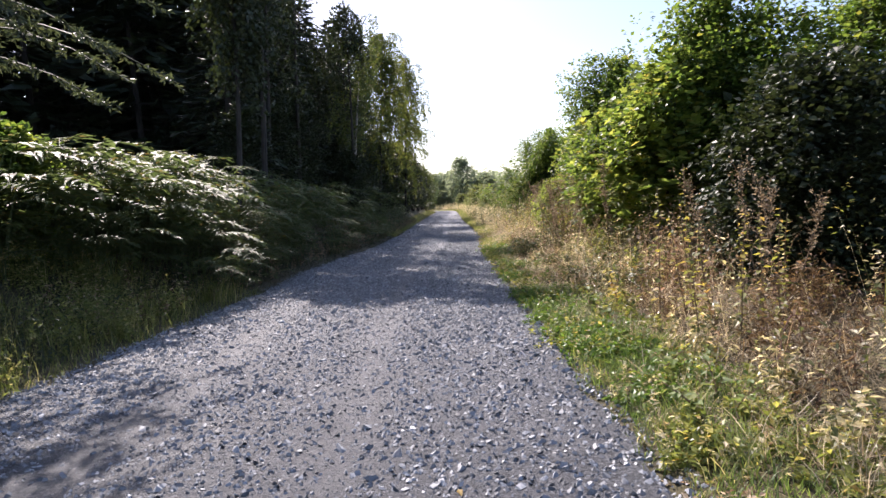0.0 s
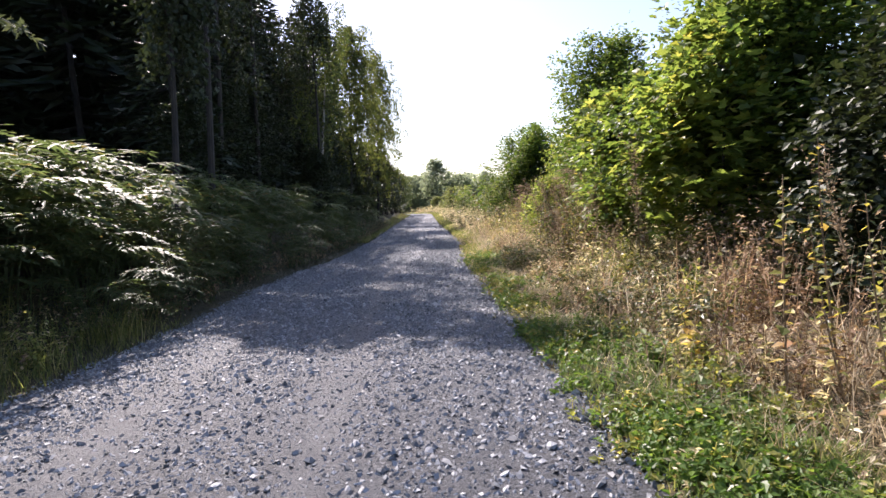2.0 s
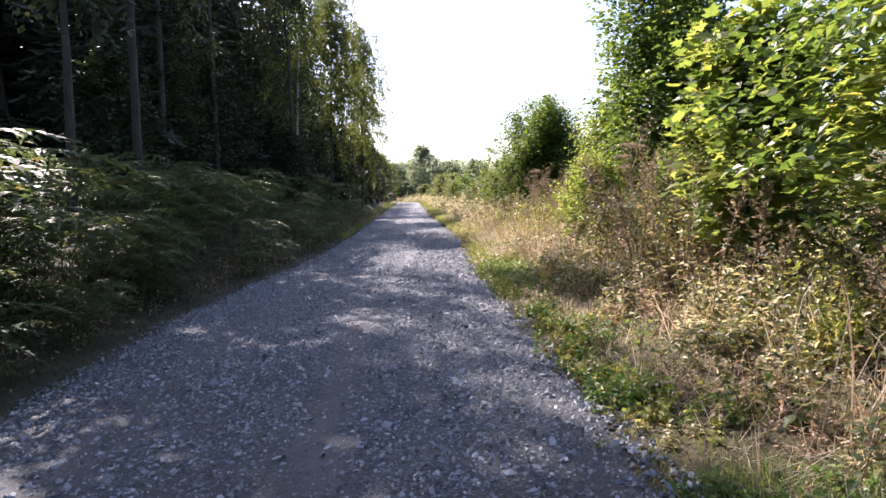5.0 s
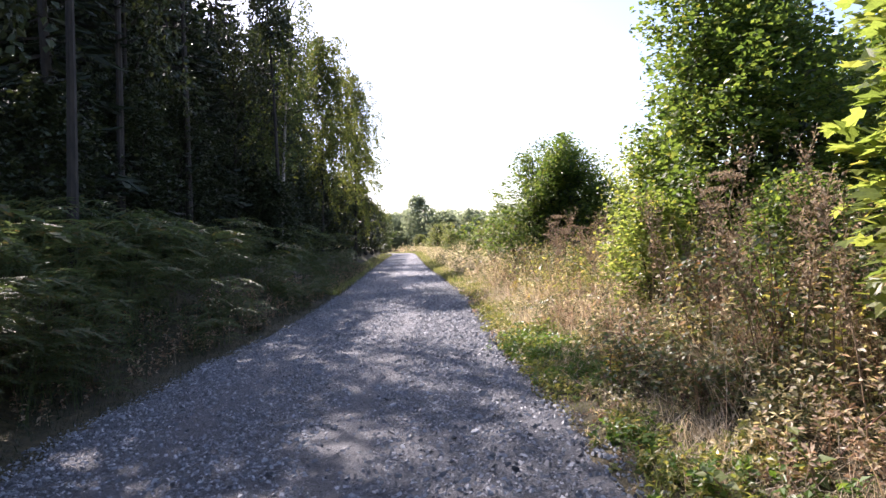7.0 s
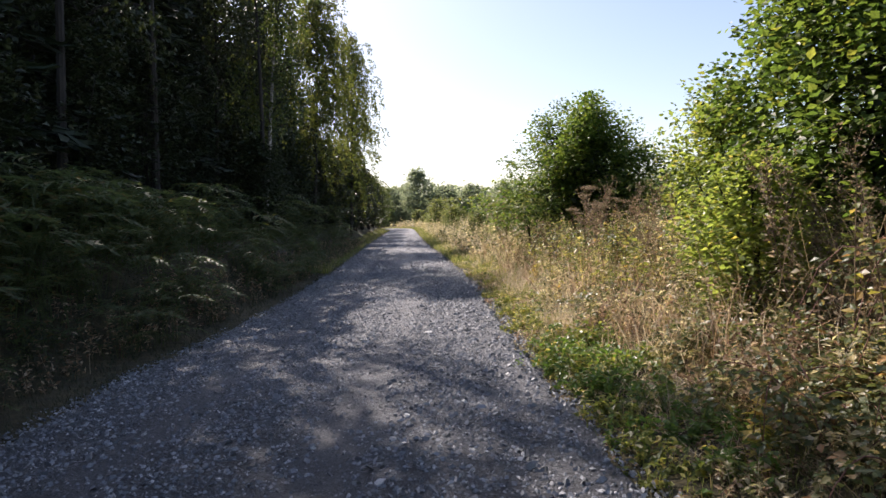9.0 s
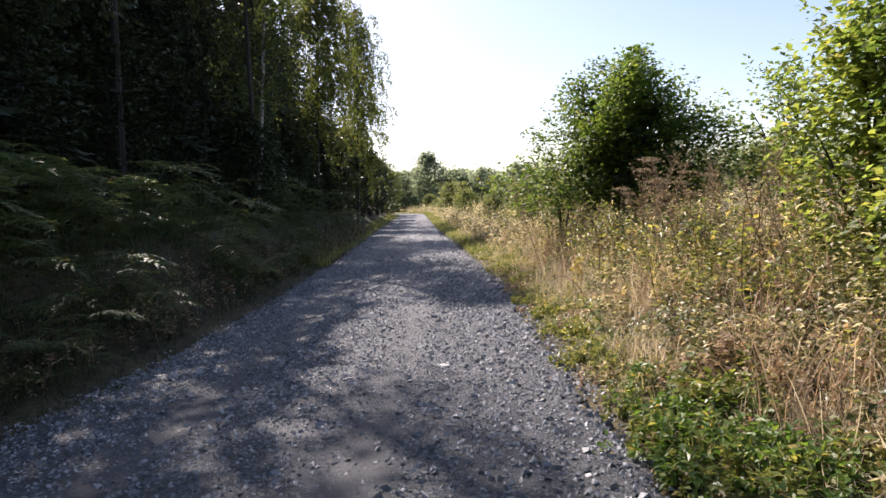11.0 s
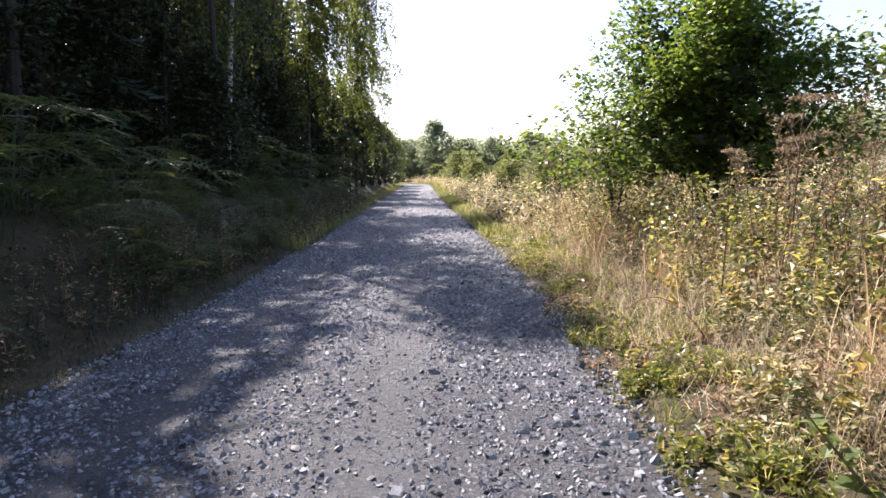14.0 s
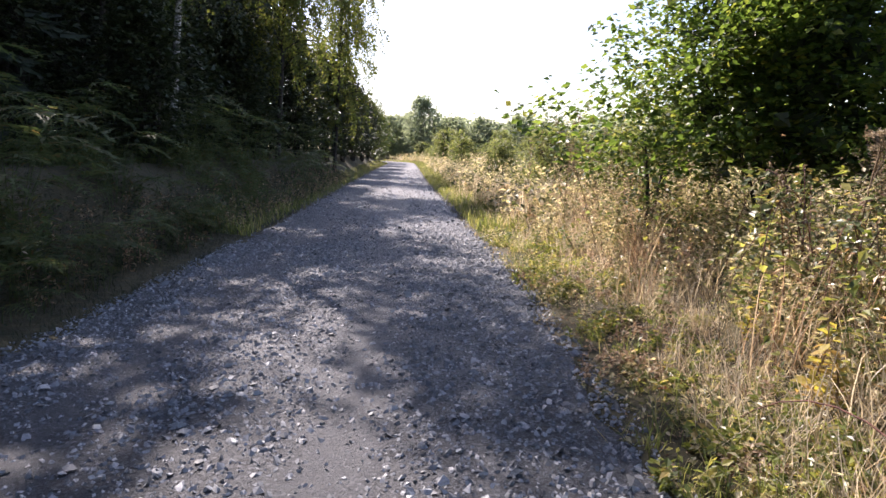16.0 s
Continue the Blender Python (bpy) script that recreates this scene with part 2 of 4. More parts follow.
class Cloud:
    """Gathers vertices and faces of many small pieces into one mesh."""

    def __init__(self):
        self.v, self.f, self.n = [], [], 0

    def add(self, verts, faces):
        self.v.append(np.asarray(verts, np.float32).reshape(-1, 3))
        self.f.append(np.asarray(faces, np.int64) + self.n)
        self.n += len(self.v[-1])

    def stamp(self, verts, faces, at, x, y, z):
        """Lays a template at each place, with its axes along x, y, z (already scaled)."""
        at, x, y, z = (np.asarray(a, np.float32) for a in (at, x, y, z))
        verts, faces = np.asarray(verts, np.float32), np.asarray(faces, np.int64)
        k, m = len(verts), len(at)
        p = at[:, None] + verts[None, :, 0:1] * x[:, None] + verts[None, :, 1:2] * y[:, None] + verts[None, :, 2:3] * z[:, None]
        self.add(p, (faces[None] + (np.arange(m) * k)[:, None, None]).reshape(-1, faces.shape[1]))

    def tube(self, pts, radii, sides=4):
        pts = np.asarray(pts, np.float32)
        d = np.gradient(pts, axis=0)
        d /= np.linalg.norm(d, axis=1)[:, None] + 1e-9
        a = np.cross(d, (0.31, 0.17, 0.93) if abs(d[0][2]) < 0.9 else (1.0, 0.2, 0.0))
        a /= np.linalg.norm(a, axis=1)[:, None] + 1e-9
        b = np.cross(d, a)
        w = np.arange(sides) * 2 * np.pi / sides
        ring = np.cos(w)[None, :, None] * a[:, None] + np.sin(w)[None, :, None] * b[:, None]
        v = pts[:, None] + ring * np.asarray(radii, np.float32)[:, None, None]
        n = len(pts)
        i, j = np.meshgrid(np.arange(n - 1), np.arange(sides), indexing="ij")
        i, j, j2 = i.ravel(), j.ravel(), ((j + 1) % sides).ravel()
        q = np.stack([i * sides + j, i * sides + j2, (i + 1) * sides + j2, (i + 1) * sides + j], 1)
        self.add(v, np.concatenate([q[:, [0, 1, 2]], q[:, [0, 2, 3]]]))

    def mesh(self, name, mat, smooth=False):
        v = np.concatenate(self.v)
        me = bpy.data.meshes.new(name)
        loops = np.concatenate([f.ravel() for f in self.f]).astype(np.int32)
        sizes = np.concatenate([np.full(len(f), f.shape[1]) for f in self.f])
        me.vertices.add(len(v))
        me.vertices.foreach_set("co", v.ravel())
        me.loops.add(len(loops))
        me.loops.foreach_set("vertex_index", loops)
        me.polygons.add(len(sizes))
        me.polygons.foreach_set("loop_start", np.concatenate([[0], np.cumsum(sizes)[:-1]]).astype(np.int32))
        me.polygons.foreach_set("use_smooth", np.full(len(sizes), smooth))
        me.update(calc_edges=True)
        me.materials.append(mat)
        return me


def unit(a):
    return a / (np.linalg.norm(a, axis=-1, keepdims=True) + 1e-9)


def axes(along, up, size, width=1.0):
    """Scaled axes for leaves that point along, with their faces towards up."""
    y = unit(np.asarray(along, float))
    x = unit(np.cross(y, up))
    z = np.cross(x, y)
    s = np.asarray(size, float).reshape(-1, 1)
    return x * s * width, y * s, z * s


def part(name, cloud, mat, parent, label="", smooth=False):
    ob = new(name, cloud.mesh(name, mat, smooth))
    ob.parent = parent
    if label:
        tagged(ob, label)
    return ob


def thing(name, label, category, group="", at=(0, 0, 0)):
    ob = new(name)
    ob.empty_display_size = 0.1
    ob.location = at
    return tagged(ob, label, category, group)


LEAF = ([(0, 0, 0), (0.3, 0.45, 0.08), (0, 1, -0.06), (-0.3, 0.45, 0.08), (0, 0.45, 0)], [(0, 1, 4), (1, 2, 4), (0, 4, 3), (4, 2, 3)])
LEAF2 = ([(0, 0, 0), (0.32, 0.45, 0.1), (0, 1, -0.05), (-0.32, 0.45, 0.1)], [(0, 1, 2), (0, 2, 3)])
MAPLE = ([(0, 0, 0), (0.22, -0.06, 0.02), (0.5, 0.2, 0.07), (0.27, 0.3, 0.03), (0.47, 0.66, 0.04), (0.2, 0.58, 0.02), (0, 1.0, -0.1),
          (-0.2, 0.58, 0.02), (-0.47, 0.66, 0.04), (-0.27, 0.3, 0.03), (-0.5, 0.2, 0.07), (-0.22, -0.06, 0.02)],
         [(0, 1, 3), (1, 2, 3), (0, 3, 5), (3, 4, 5), (0, 5, 6), (0, 6, 7), (0, 7, 9), (7, 8, 9), (0, 9, 11), (9, 10, 11)])
BLADE = ([(-0.5, 0, 0), (0.5, 0, 0), (0.42, 0.45, 0.03), (-0.42, 0.45, 0.03), (0.28, 0.8, 0.14), (-0.28, 0.8, 0.14), (0, 1, 0.32)],
         [(0, 1, 2), (0, 2, 3), (3, 2, 4), (3, 4, 5), (5, 4, 6)])
BLADE3 = ([(-0.5, 0, 0), (0.5, 0, 0), (0.3, 0.6, 0.06), (-0.3, 0.6, 0.06), (0, 1, 0.25)], [(0, 1, 2), (0, 2, 3), (3, 2, 4)])
GRIT = ([(1, 0, -0.4), (0.1, 1, -0.4), (-1, 0.1, -0.4), (-0.1, -1, -0.4), (0.25, 0.2, 0.75)], [(0, 1, 4), (1, 2, 4), (2, 3, 4), (3, 0, 4)])
CHIP = ([(1, 0, -0.35), (0, 1, -0.35), (-1, 0, -0.35), (0, -1, -0.35), (0.4, 0.25, 0.7), (-0.45, -0.25, 0.6)],
        [(0, 1, 4), (1, 5, 4), (1, 2, 5), (2, 3, 5), (3, 4, 5), (3, 0, 4)])

# ---- lie of the land ----


def bend(y):
    return -np.maximum(0, np.asarray(y, float) - 94) ** 2 / 90.0


def road_right(y):
    return np.interp(y, [3, 10, 17, 20, 25, 30, 40, 60, 95], [1.17, 1.15, 1.25, 1.32, 1.6, 1.86, 1.98, 2.1, 2.5]) + bend(y)


def road_left(y):
    return np.interp(y, [5, 8, 12, 17, 20, 23, 26, 35, 55, 75, 95], [-4.15, -4.1, -3.8, -3.78, -3.5, -3.1, -2.8, -2.55, -2.3, -1.5, -0.7]) + bend(y)


def wave(x, y):
    return np.sin(x * 1.3 + 0.7 * y) * np.sin(y * 0.9 - 0.4 * x + 1.1) + 0.5 * np.sin(2.9 * x - 1.7 * y + 2) * np.sin(2.3 * y + 1.2 * x)


def climb(y):
    """The track and the field rise gently towards the far end."""
    t = np.clip((np.asarray(y, float) - 45) / 50, 0, 1)
    return 0.65 * t * t * (3 - 2 * t) + 0.01 * np.clip(np.asarray(y, float) - 95, 0, 120)


def land(x, y):
    """Height of the ground: flat under the road, a low verge beside it, a bank under the wood."""
    x, y = np.asarray(x, float), np.asarray(y, float)
    l, r = road_left(y) - x, x - road_right(y)
    step = lambda a, lo, hi: (lambda s: s * s * (3 - 2 * s))(np.clip((a - lo) / (hi - lo), 0, 1))
    z = 0.04 * step(r, 0, 0.5) + 0.1 * step(r, 0.8, 2.5) + 0.05 * step(l, 0, 0.4) + (0.95 + 0.4 * step(y, 14, 22)) * step(l, 0.5, 2.7) + 0.5 * step(l, 3, 10)
    off = np.clip(np.maximum(l, r), 0, 1)
    inside = np.clip(np.minimum(-l, -r), 0, 0.4) / 0.4
    return z + climb(y) + 0.035 * off * wave(x, y) + 0.012 * wave(x * 0.9, y * 0.7) - 0.05 * inside


def rut(x, y):
    """How far a place lies in the two wheel tracks, 0 to 1."""
    mid = (road_left(y) + road_right(y)) / 2 - 0.25 + 0.12 * np.sin(y * 0.35)
    return np.exp(-((x - mid - 0.82) / 0.26) ** 2) + np.exp(-((x - mid + 0.82) / 0.26) ** 2)


def road_height(x, y):
    return climb(y) + 0.012 * wave(x * 0.9, y * 0.7) + 0.006 * wave(x * 3.1, y * 2.7) - 0.018 * rut(x, y)


def grid(xs, ys, height):
    x, y = np.meshgrid(xs, ys, indexing="ij")
    v = np.stack([x, y, height(x, y)], -1).reshape(-1, 3)
    i, j = np.meshgrid(np.arange(len(xs) - 1), np.arange(len(ys) - 1), indexing="ij")
    a = (i * len(ys) + j).ravel()
    return v, np.stack([a, a + len(ys), a + len(ys) + 1, a + 1], 1)


def spread(*pieces):
    return np.unique(np.concatenate([np.linspace(a, b, n) for a, b, n in pieces]))


c = Cloud()
c.add(*grid(spread((-3000, -60, 14), (-60, -12, 30), (-12, 8, 70), (8, 60, 24), (60, 3000, 14)),
            spread((-3000, -40, 12), (-40, 0, 30), (0, 45, 120), (45, 140, 60), (140, 3000, 16)), land))
tagged(new("ground", c.mesh("ground", MAT_SOIL, True)), "brown earth with leaf litter and thin grass beside the track", "ground", kind="structure")


def build_road():
    ys = spread((-40, 0, 60), (0, 40, 360), (40, 100, 200), (100, 135, 60))
    u = np.linspace(0, 1, 44)
    l, r = road_left(ys), road_right(ys)
    wob = 0.06 * np.sin(ys * 2.1) + 0.05 * np.sin(ys * 5.3 + 1) + 0.03 * np.sin(ys * 11.7)
    x = (l + wob)[None] + (r - l - wob + 0.05 * np.sin(ys * 3.3 + 2) + 0.03 * np.sin(ys * 9.1))[None] * u[:, None]
    y = np.broadcast_to(ys, x.shape)
    z = road_height(x, y)
    z[0] -= 0.07
    z[-1] -= 0.07
    v = np.stack([x, y, z], -1).reshape(-1, 3)
    i, j = np.meshgrid(np.arange(43), np.arange(len(ys) - 1), indexing="ij")
    a = (i * len(ys) + j).ravel()
    c = Cloud()
    c.add(v, np.stack([a, a + len(ys), a + len(ys) + 1, a + 1], 1))
    me = c.mesh("road", MAT_ROAD, True)
    wear = me.attributes.new("wear", "FLOAT", "POINT")
    wear.data.foreach_set("value", rut(v[:, 0], v[:, 1]).astype(np.float32))
    tagged(new("road", me), "grey gravel forest track with wheel ruts", "road", kind="structure")


build_road()


def scatter(n, y0, y1, x_of, power=1.0):
    """n random places between y0 and y1, denser towards y0; x_of turns y and a random number into x."""
    y = y0 + (y1 - y0) * rng.random(n) ** power
    return x_of(y, rng.random(n)), y


def build_gravel():
    c = Cloud()
    for n, y0, y1, size, power, shape in ((52000, 2.2, 33, 0.0125, 1.05, GRIT), (52000, 2.2, 33, 0.015, 1.05, CHIP), (9000, 2.2, 33, 0.0205, 1.05, CHIP), (900, 2.2, 33, 0.028, 1.0, CHIP), (9000, 33, 75, 0.026, 1.3, GRIT)):
        x, y = scatter(n, y0, y1, lambda y, u: road_left(y) - 0.15 + (road_right(y) - road_left(y) + 0.25) * u, power)
        keep = rng.random(n) > 0.66 * rut(x, y) + 0.15 * (wave(x * 1.3, y * 0.9) > 0.3)
        x, y = x[keep], y[keep]
        m = len(x)
        s = size * np.exp(np.clip(rng.normal(0, 0.35, m), -0.8, 0.5))
        a = rng.random(m) * 6.283
        tilt = rng.normal(0, 0.4, (m, 2))
        ux = np.stack([np.cos(a), np.sin(a), tilt[:, 0]], 1) * (s * rng.uniform(0.8, 1.5, m))[:, None]
        uy = np.stack([-np.sin(a), np.cos(a), tilt[:, 1]], 1) * (s * rng.uniform(0.6, 1.0, m))[:, None]
        uz = np.stack([-tilt[:, 0], -tilt[:, 1], np.ones(m)], 1) * (s * rng.uniform(0.5, 1.05, m))[:, None]
        at = np.stack([x, y, road_height(x, y) + s * 0.12], 1)
        c.stamp(*shape, at, ux, uy, uz)
    tagged(new("gravel", c.mesh("gravel", MAT_STONE)), "loose grey crushed stone lying on the track", "gravel", kind="stuff")


build_gravel()

# ---- plants ----


def curve(a, b, sag, n=5):
    """A bowed line from a to b; sag: an offset of its middle."""
    t = np.linspace(0, 1, n)[:, None]
    return np.asarray(a) * (1 - t) + np.asarray(b) * t + np.asarray(sag) * (4 * t * (1 - t))


def on_line(pts, t):
    k = np.asarray(t) * (len(pts) - 1)
    i = np.minimum(k.astype(int), len(pts) - 2)
    return pts[i] + (pts[i + 1] - pts[i]) * (k - i)[..., None]


def leaves_on(c, template, pts, n, size, reach, flat=0.6, droop=0.2, width=1.0):
    """n leaves along a twig."""
    at = on_line(pts, rng.random(n))
    a = rng.random(n) * 6.283
    d = unit(pts[-1] - pts[0])[None] * 0.5 + np.stack([np.cos(a), np.sin(a), rng.normal(-droop, 0.3, n)], 1)
    at = at + unit(d) * (reach * rng.random(n))[:, None]
    up = np.stack([rng.normal(0, 1 - flat, n), rng.normal(0, 1 - flat, n), np.ones(n)], 1)
    c.stamp(*template, at, *axes(d, up, size * rng.uniform(0.65, 1.25, n), width))


def sprays(c, template, tips, out, per, size, length, flat=0.62, width=1.2, droop=0.15):
    """Leafy twigs ending at tips and pointing along out, each with a number of leaves on both sides."""
    n = len(tips)
    i = np.repeat(np.arange(n), per)
    m = len(i)
    o = unit(out)
    t = rng.random(m)
    side = unit(np.cross(o, (0, 0, 1.0)) + 1e-6)[i] * rng.normal(0, 1, m)[:, None]
    at = tips[i] - o[i] * (length * t)[:, None] + rng.normal(0, 0.25 * length, (m, 3)) * (1, 1, 0.55)
    d = o[i] * 0.6 + side + np.stack([np.zeros(m), np.zeros(m), rng.normal(-droop, 0.3, m)], 1)
    up = np.stack([rng.normal(0, 1 - flat, m), rng.normal(0, 1 - flat, m), np.ones(m)], 1)
    c.stamp(*template, at, *axes(d, up, size * rng.uniform(0.6, 1.25, m), width))


def bush(name, label, category, at, radius, height, tufts=1900, per=17, leaf=0.102, mat=None, template=LEAF2, low=0.08, stems=7, branches=7,
         group="", bark=None, flat=0.4, shoots=14, lumps=0.2, waist=0.42, lift=0.0):
    """A many-stemmed bush: stems fan out of the ground; leafy twigs fill an uneven dome down to near the ground."""
    x0, y0 = at
    reseed(at, 1)
    ob = thing(name, label, category, group, (x0, y0, float(land(x0, y0)) - 0.03))
    crown = Cloud()
    for s in range(stems):
        wood = Cloud()
        a = (s + rng.uniform(-0.3, 0.3)) * 2 * np.pi / stems
        out = radius * rng.uniform(0.15, 0.7)
        h = height * rng.uniform(0.7, 0.98) * (1 - 0.25 * (out / radius) ** 2)
        foot = np.array([np.cos(a), np.sin(a), 0]) * 0.12 * radius * rng.uniform(0.4, 1)
        stem = curve(foot, (np.cos(a) * out, np.sin(a) * out, h), (np.cos(a) * -0.06 * h, np.sin(a) * -0.06 * h, 0.04 * h), 7)
        wood.tube(stem, np.linspace(0.018 + 0.005 * height, 0.006, 7), 5)
        arms = []
        for b in range(branches):
            t = 0.15 + 0.8 * rng.random()
            p = on_line(stem, t)
            ba = a + rng.normal(0, 1.1)
            r = radius * rng.uniform(0.3, 0.7) * (1.05 - 0.6 * t)
            arm = Cloud() if radius >= 2.1 else wood
            arm.tube(curve(p, p + np.array([np.cos(ba) * r, np.sin(ba) * r, r * rng.uniform(0.2, 0.8)]), (0, 0, 0.08 * r), 4), np.linspace(0.012, 0.004, 4), 3)
            arms.append(arm)
        stem_ob = part("stem", wood, bark or MAT_BARK, ob)
        for arm in arms:
            if arm is not wood:
                part("branch", arm, bark or MAT_BARK, stem_ob)
    t = low + (1 - low) * rng.random(tufts) ** 0.85
    a = rng.random(tufts) * 6.283
    prof = np.where(t > waist, np.sqrt(np.maximum(0.02, 1 - ((t - waist) / (1.02 - waist)) ** 2)), 0.72 + 0.28 * t / waist)
    ph = rng.random(6) * 6.283
    lump = 1 + lumps * (np.sin(2 * a + 5 * t + ph[0]) + 0.8 * np.sin(3 * a - 7 * t + ph[1]) + 0.7 * np.sin(5 * a + 9 * t + ph[2]) + 0.5 * np.sin(8 * a - 13 * t + ph[3])) / 1.7
    rr = radius * prof * lump * rng.random(tufts) ** 0.45
    z = height * t * (1 + 0.35 * lumps * np.sin(3 * a + ph[4]) * t)
    tips = np.stack([np.cos(a) * rr, np.sin(a) * rr, z + lift], 1)
    out = np.stack([np.cos(a), np.sin(a), 0.15 + 0.9 * np.maximum(0, t - 0.5)], 1) + rng.normal(0, 0.35, (tufts, 3))
    sprays(crown, template, tips, out, per, leaf, 0.32 * min(1, radius / 1.5) + leaf, flat)
    for k in range(shoots):
        a = rng.random() * 6.283
        r = radius * rng.uniform(0.1, 0.85)
        zt = height * (waist + (1 - waist) * math.sqrt(max(0, 1 - (r / radius) ** 2)) * 0.95)
        p = np.array([np.cos(a) * r, np.sin(a) * r, zt - 0.25 + lift])
        q = p + np.array([np.cos(a) * 0.25, np.sin(a) * 0.25, 0.5 + 0.5 * rng.random()]) * min(1, height / 4)
        leaves_on(crown, template, curve(p, q, (0, 0, 0.05), 4), 16, leaf * 0.85, leaf * 0.8, 0.4, 0.1, 1.2)
    tagged(part("crown", crown, mat or MAT_BUSH, ob, "dense leafy crown"), kind="stuff")
    # Large leaves added inside to block light, in the shade-dark colour.
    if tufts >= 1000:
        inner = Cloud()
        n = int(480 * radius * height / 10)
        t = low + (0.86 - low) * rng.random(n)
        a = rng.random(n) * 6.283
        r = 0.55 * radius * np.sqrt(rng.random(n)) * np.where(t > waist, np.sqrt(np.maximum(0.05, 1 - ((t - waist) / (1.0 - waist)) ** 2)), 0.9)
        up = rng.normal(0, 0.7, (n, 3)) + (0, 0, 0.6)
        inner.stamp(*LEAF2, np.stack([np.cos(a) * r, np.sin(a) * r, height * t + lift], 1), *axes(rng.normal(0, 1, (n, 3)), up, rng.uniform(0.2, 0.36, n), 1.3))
        tagged(part("inner_shade_fill", inner, MAT_SHADE, ob, "large dark leaves filling the inside in place of its shade"), kind="stuff")
    return ob


BG = "bushes beside the track"
bush("broadleaf_bush", "tall dense green broadleaf bush in the dry verge", "bush", (5.35, 11.2), 2.2, 4.6, 2300, group=BG, shoots=44, lumps=0.42)
bush("broadleaf_bush", "tall dense green broadleaf bush in the dry verge", "bush", (7.9, 9.9), 2.3, 5.0, 1700, group=BG, low=0.1, shoots=40, lumps=0.42)
# These two wear MAT_SHADE: the hollow's darkness is in their leaf colour.
bush("broadleaf_bush", "green bush below taller ones, its leaves coloured dark for shade", "bush", (5.0, 8.0), 1.5, 2.9, 1100, mat=MAT_SHADE, group=BG, low=0.02)
bush("broadleaf_bush", "green bush below taller ones, its leaves coloured dark for shade", "bush", (7.2, 6.6), 1.5, 2.8, 1000, mat=MAT_SHADE, group=BG, low=0.02)
bush("broadleaf_bush", "spreading green broadleaf bush with thin outer twigs", "bush", (10.6, 10.8), 2.5, 5.0, 1500, group=BG, low=0.25)
bush("broadleaf_bush", "tall rounded green bush behind dead weeds", "bush", (5.65, 19.3), 2.1, 5.3, 2400, group=BG, shoots=50, lumps=0.32)
bush("broadleaf_bush", "tall green bush in the field", "bush", (8.6, 19.9), 1.9, 4.6, 1300, group=BG)
bush("broadleaf_bush", "rounded green bush standing clear against the sky", "bush", (5.5, 29.8), 2.3, 4.1, 2300, group=BG, shoots=70, lumps=0.5, low=0.28)
bush("thin_bush", "wispy twigs of a thin bush beside the round one", "bush", (3.85, 30.3), 0.9, 2.2, 190, per=9, leaf=0.07, mat=MAT_FIELD, group=BG, low=0.12, shoots=12, stems=3, branches=4)
bush("thin_bush", "thin straggling bush with sparse leaves", "bush", (7.4, 26.6), 1.1, 3.6, 200, per=9, group=BG, low=0.3, shoots=10)
bush("maple_bush", "young maple with bright yellow-green lobed leaves", "bush", (4.15, 10.9), 1.25, 3.5, 560, 8, 0.165, MAT_MAPLE, MAPLE, 0.2, 4, 5, "young maples", flat=0.72, shoots=8)
bush("maple_bush", "young maple with bright yellow-green lobed leaves", "bush", (3.75, 13.6), 0.95, 3.1, 340, 8, 0.165, MAT_MAPLE, MAPLE, 0.22, 3, 5, "young maples", flat=0.72, shoots=6)
bush("hazel_bush", "yellowing hazel bush rising from brambles", "bush", (5.0, 21.6), 1.0, 3.2, 620, 11, 0.1, MAT_MAPLE, LEAF, 0.15, 5, 6, BG, shoots=10)
bush("low_shrub", "low olive-green shrub among dead grass", "bush", (4.0, 15.9), 0.85, 1.9, 520, 11, 0.06, MAT_BUSH, LEAF2, 0.1, 5, 5, "low shrubs in the verge", shoots=8)
bush("low_shrub", "low yellow-green shrub below the tall bush", "bush", (3.55, 18.6), 0.8, 1.9, 620, 11, 0.07, MAT_MAPLE, LEAF2, 0.1, 5, 5, "low shrubs in the verge", shoots=8)
for place, rad, hgt in (((5.4, 35.0), 1.0, 2.0), ((4.9, 39.5), 1.1, 2.2), ((7.6, 37.5), 1.3, 2.7), ((5.6, 44.5), 1.1, 2.3), ((9.5, 42.0), 1.5, 3.0), ((8.0, 47.5), 1.2, 2.4), ((12.5, 36.0), 1.5, 2.8), ((5.2, 50.0), 1.0, 1.9)):
    bush("low_shrub", "green shrub among dry grass beside the track", "bush", place, rad, hgt, 420, 11, 0.09, MAT_FIELD, LEAF2, 0.06, 4, 4, "low shrubs in the verge", shoots=10)


